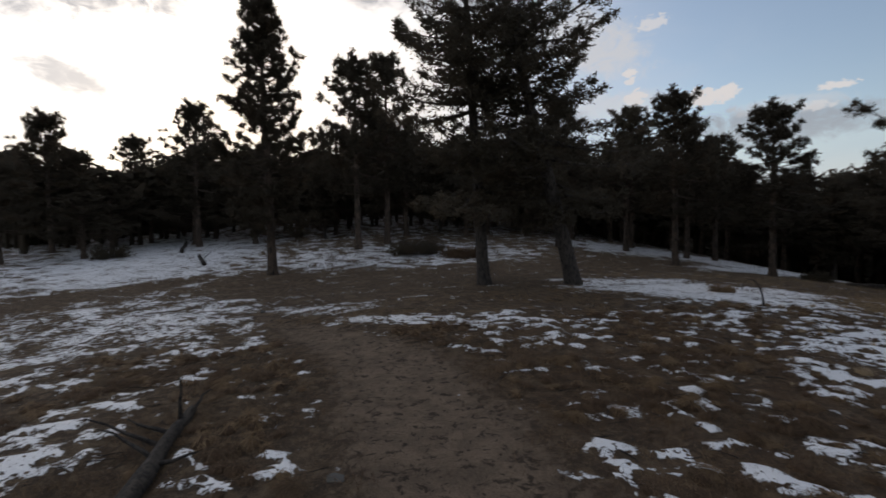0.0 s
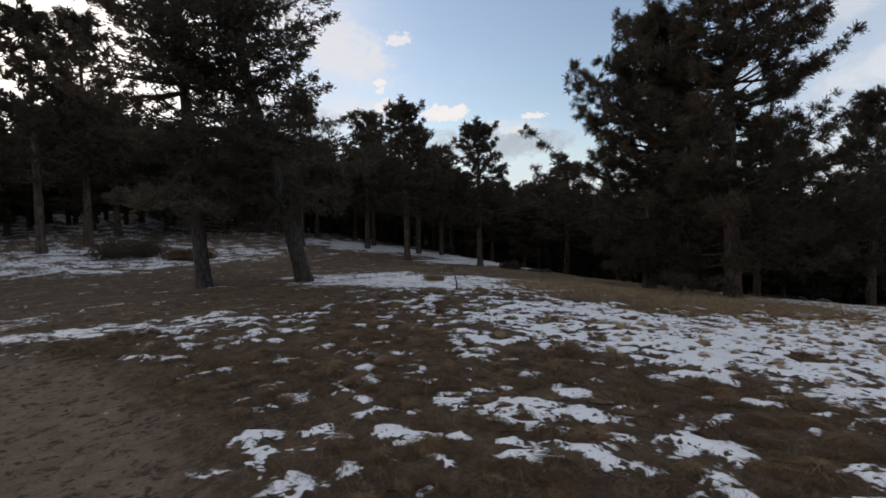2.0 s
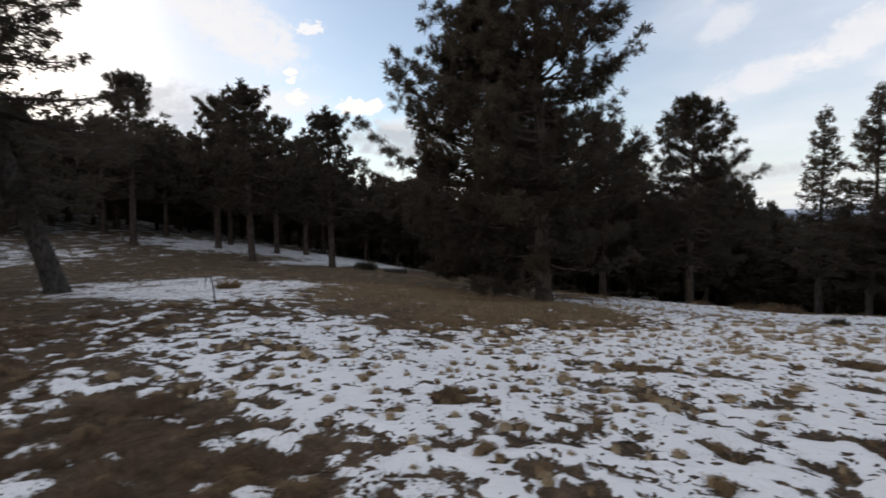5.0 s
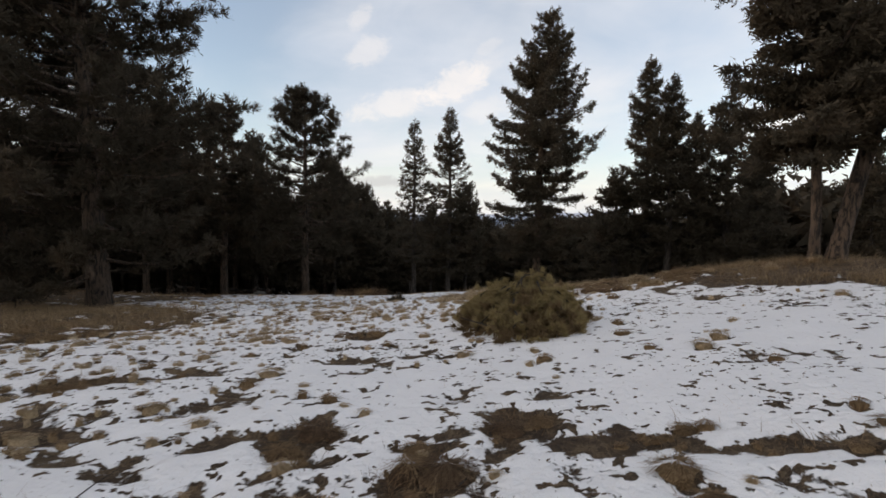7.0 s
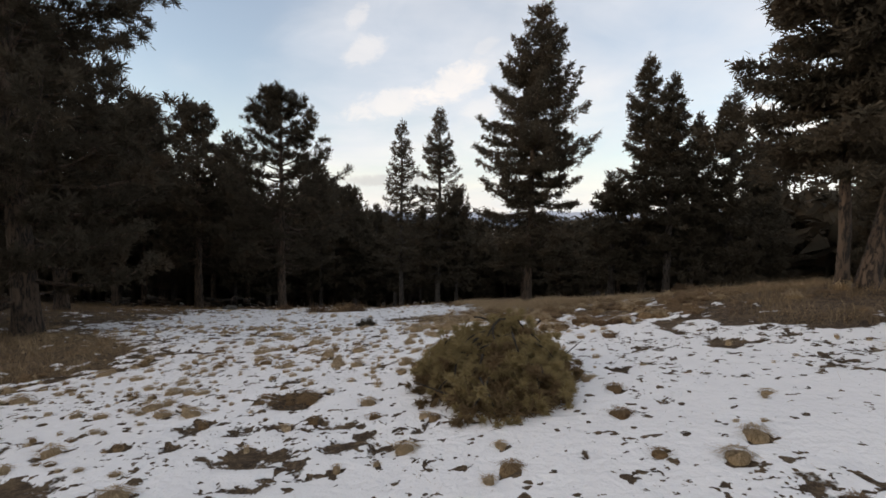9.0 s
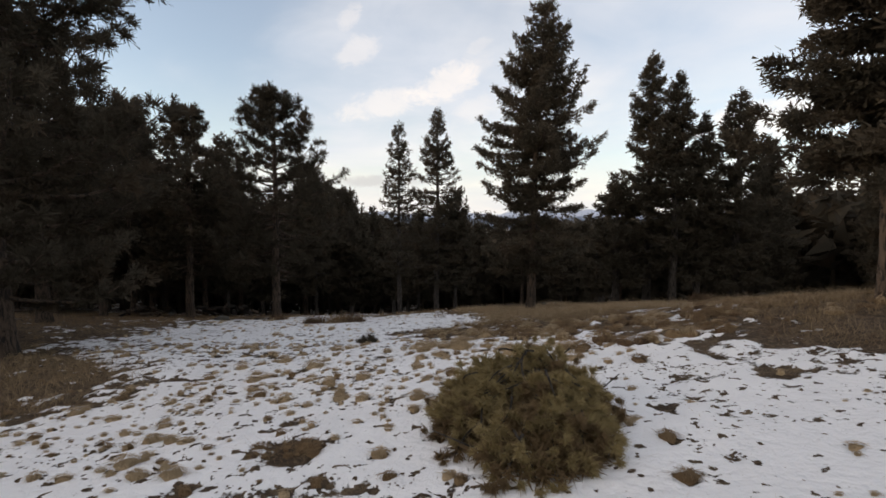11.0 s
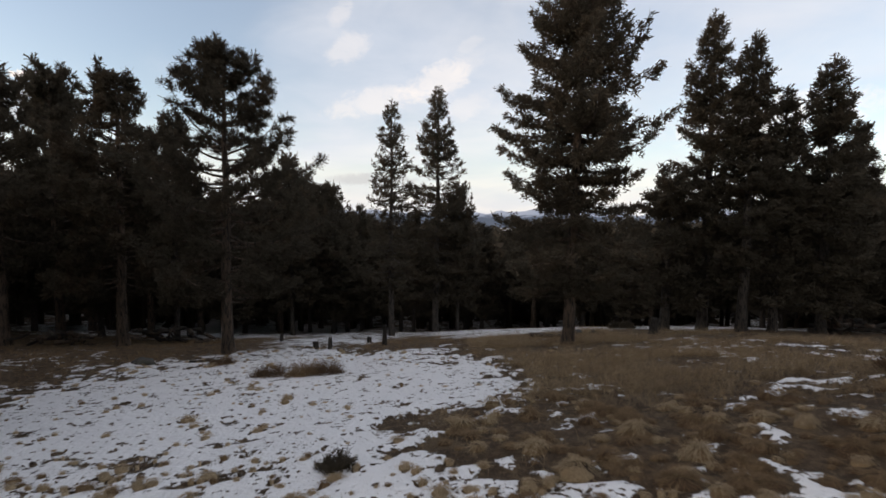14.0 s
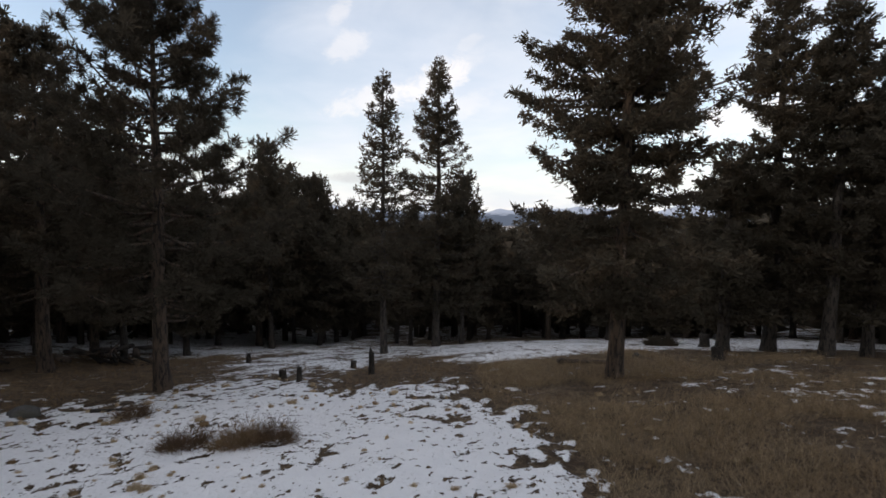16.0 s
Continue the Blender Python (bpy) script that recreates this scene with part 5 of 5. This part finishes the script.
def shrub(x, y, r, height, mat, label, seed, needle=(0.05, 0.008), count=160):
    """A low twiggy bush."""
    gen = np.random.default_rng(seed)
    thing = tagged(new("shrub"), label, "shrub")
    thing.location = (x, y, foot(x, y))
    twigs, leaves = Heap(), Heap()
    turn, tilt = gen.uniform(0, 6.28, count), gen.uniform(0.15, 1.0, count)
    ends = np.stack([r * np.cos(turn) * np.sqrt(1 - tilt**2 * 0.8), r * np.sin(turn) * np.sqrt(1 - tilt**2 * 0.8), height * tilt], -1) * gen.uniform(0.55, 1.05, (count, 1))
    for e in ends:
        s = np.linspace(0, 1, 4)[:, None]
        twigs.tube(np.array([0.25, 0.25, 0.0]) * e * (1 - s) + e * s + gen.normal(0, 0.02 * r, (4, 3)) * s, np.linspace(0.006, 0.002, 4), 3, cap=False)
    spots = np.concatenate([ends * f + gen.normal(0, 0.04 * r, ends.shape) for f in (0.6, 0.8, 1.0)])
    leaves.put(*spikes(spots, unit(spots + np.array([0, 0, 0.1])), np.full(len(spots), needle[0]), np.full(len(spots), needle[1]), 9, 0.8, gen))
    part("twigs", twigs.mesh("twigs"), DEAD_WOOD, thing)
    part("leaves", leaves.mesh("leaves"), mat, thing, soft=False)


shrub(-2.85, 23.2, 0.34, 0.16, RUST_GRASS, "low brown dead shrub in the snow", 1, (0.16, 0.007), 70)
shrub(-1.25, 21.8, 0.36, 0.2, RUST_GRASS, "low brown dead shrub in the snow", 2, (0.18, 0.007), 80)
shrub(-0.55, 21.9, 0.36, 0.24, DRY_GRASS, "bushy tan clump of dead weeds", 3, (0.2, 0.007), 80)
shrub(-0.1, 21.95, 0.32, 0.22, RUST_GRASS, "bushy brown clump of dead weeds", 4, (0.18, 0.007), 70)
shrub(1.2, 17.05, 0.2, 0.22, FIR_NEEDLES, "small dark green sage bush in the snow", 5, (0.06, 0.008))
shrub(-18.1, 20.1, 0.7, 0.5, FIR_NEEDLES, "dark low juniper bush below the pines", 6, (0.12, 0.02))
shrub(-29.75, -14.14, 1.25, 0.85, FIR_NEEDLES, "dark low juniper bush in the snow", 7, (0.14, 0.03))
shrub(-27.3, 3.2, 1.9, 0.9, FIR_NEEDLES, "dark tangle of brush behind the firs", 8, (0.18, 0.03), 320)
shrub(-25.5, 5.5, 1.3, 0.6, RUST_GRASS, "dark tangle of brush behind the firs", 9, (0.18, 0.03), 220)
shrub(-12.0, 10.15, 0.4, 0.26, DRY_GRASS, "low grey-tan sage mound in the snow", 11, (0.07, 0.01), 150)
shrub(9.3, 31.2, 0.55, 0.3, FIR_NEEDLES, "dark low brush in the snow below the firs", 12, (0.12, 0.02))
shrub(8.4, 18.6, 0.35, 0.25, RUST_GRASS, "low rusty bush in the dry grass", 10, (0.09, 0.012))


def make_litter():
    """Fallen twigs and bits of bark on the bare ground."""
    gen = np.random.default_rng(91)
    heap = Heap()
    x, y = scatter(2600, -12, 3, -5, 9, lambda x, y: bare_chance(x, y) * 0.5 + 0.06)
    for cx, cy in zip(x, y):
        size, turn = gen.gamma(2.0, 0.06) + 0.05, gen.uniform(0, 6.28)
        s = np.linspace(-0.5, 0.5, 4)
        px, py = cx + size * s * math.cos(turn) + gen.normal(0, 0.08 * size, 4), cy + size * s * math.sin(turn) + gen.normal(0, 0.08 * size, 4)
        heap.tube(np.stack([px, py, land(px, py) + 0.012 + 0.03 * gen.random()], -1), np.linspace(1.0, 0.4, 4) * gen.uniform(0.003, 0.009), 4, cap=False)
    tagged(part("twig_litter", heap.mesh("twig_litter"), DEAD_WOOD), "fallen dead twigs scattered over the turf", "twigs", kind="stuff")


make_litter()


def slash_pile(x, y, size, label, seed):
    """Cut branches and short logs thrown on a heap."""
    gen = np.random.default_rng(seed)
    pile = tagged(new("slash_pile"), label, "slash pile")
    for k in range(26):
        a = np.array([x + gen.normal(0, 0.4 * size), y + gen.normal(0, 0.3 * size), 0.0])
        a[2] = land(a[0], a[1]) + gen.uniform(0.02, 0.42 * size)
        d = unit(np.array([gen.normal(0, 1), gen.normal(0, 1), gen.normal(0, 0.2)])) * gen.uniform(0.3, 0.8) * size
        heap = Heap()
        heap.tube(np.stack([a - d * 0.5, a + gen.normal(0, 0.02, 3), a + d * 0.5]), np.array([1.0, 0.95, 0.8]) * gen.uniform(0.025, 0.09), 7)
        part("cut_branch", heap.mesh("cut_branch"), PINE_BARK if k % 2 else DEAD_WOOD, pile)


slash_pile(-8.1, 30.2, 1.3, "dark heap of cut logs and branches under the pines", 1)
slash_pile(-10.6, 28.2, 1.2, "dark heap of cut logs and branches under the pines", 2)
slash_pile(15.0, 27.4, 1.2, "heap of cut branches below the firs", 3)


def arched_stick(x, y):
    """A dead sapling bowed over into the snow."""
    u = np.linspace(0, 1, 12)
    line = np.stack([x + 0.35 * np.cos(u * 3.0), y + 0.1 * u, land(x, y) + 0.55 * np.sin(u * 2.7)], -1)
    heap = Heap()
    heap.tube(line, np.linspace(0.018, 0.006, 12), 6)
    tagged(part("dead_sapling", heap.mesh("dead_sapling"), DEAD_WOOD), "thin dead sapling bowed over in the snow", "sapling")


arched_stick(-9.1, 8.4)
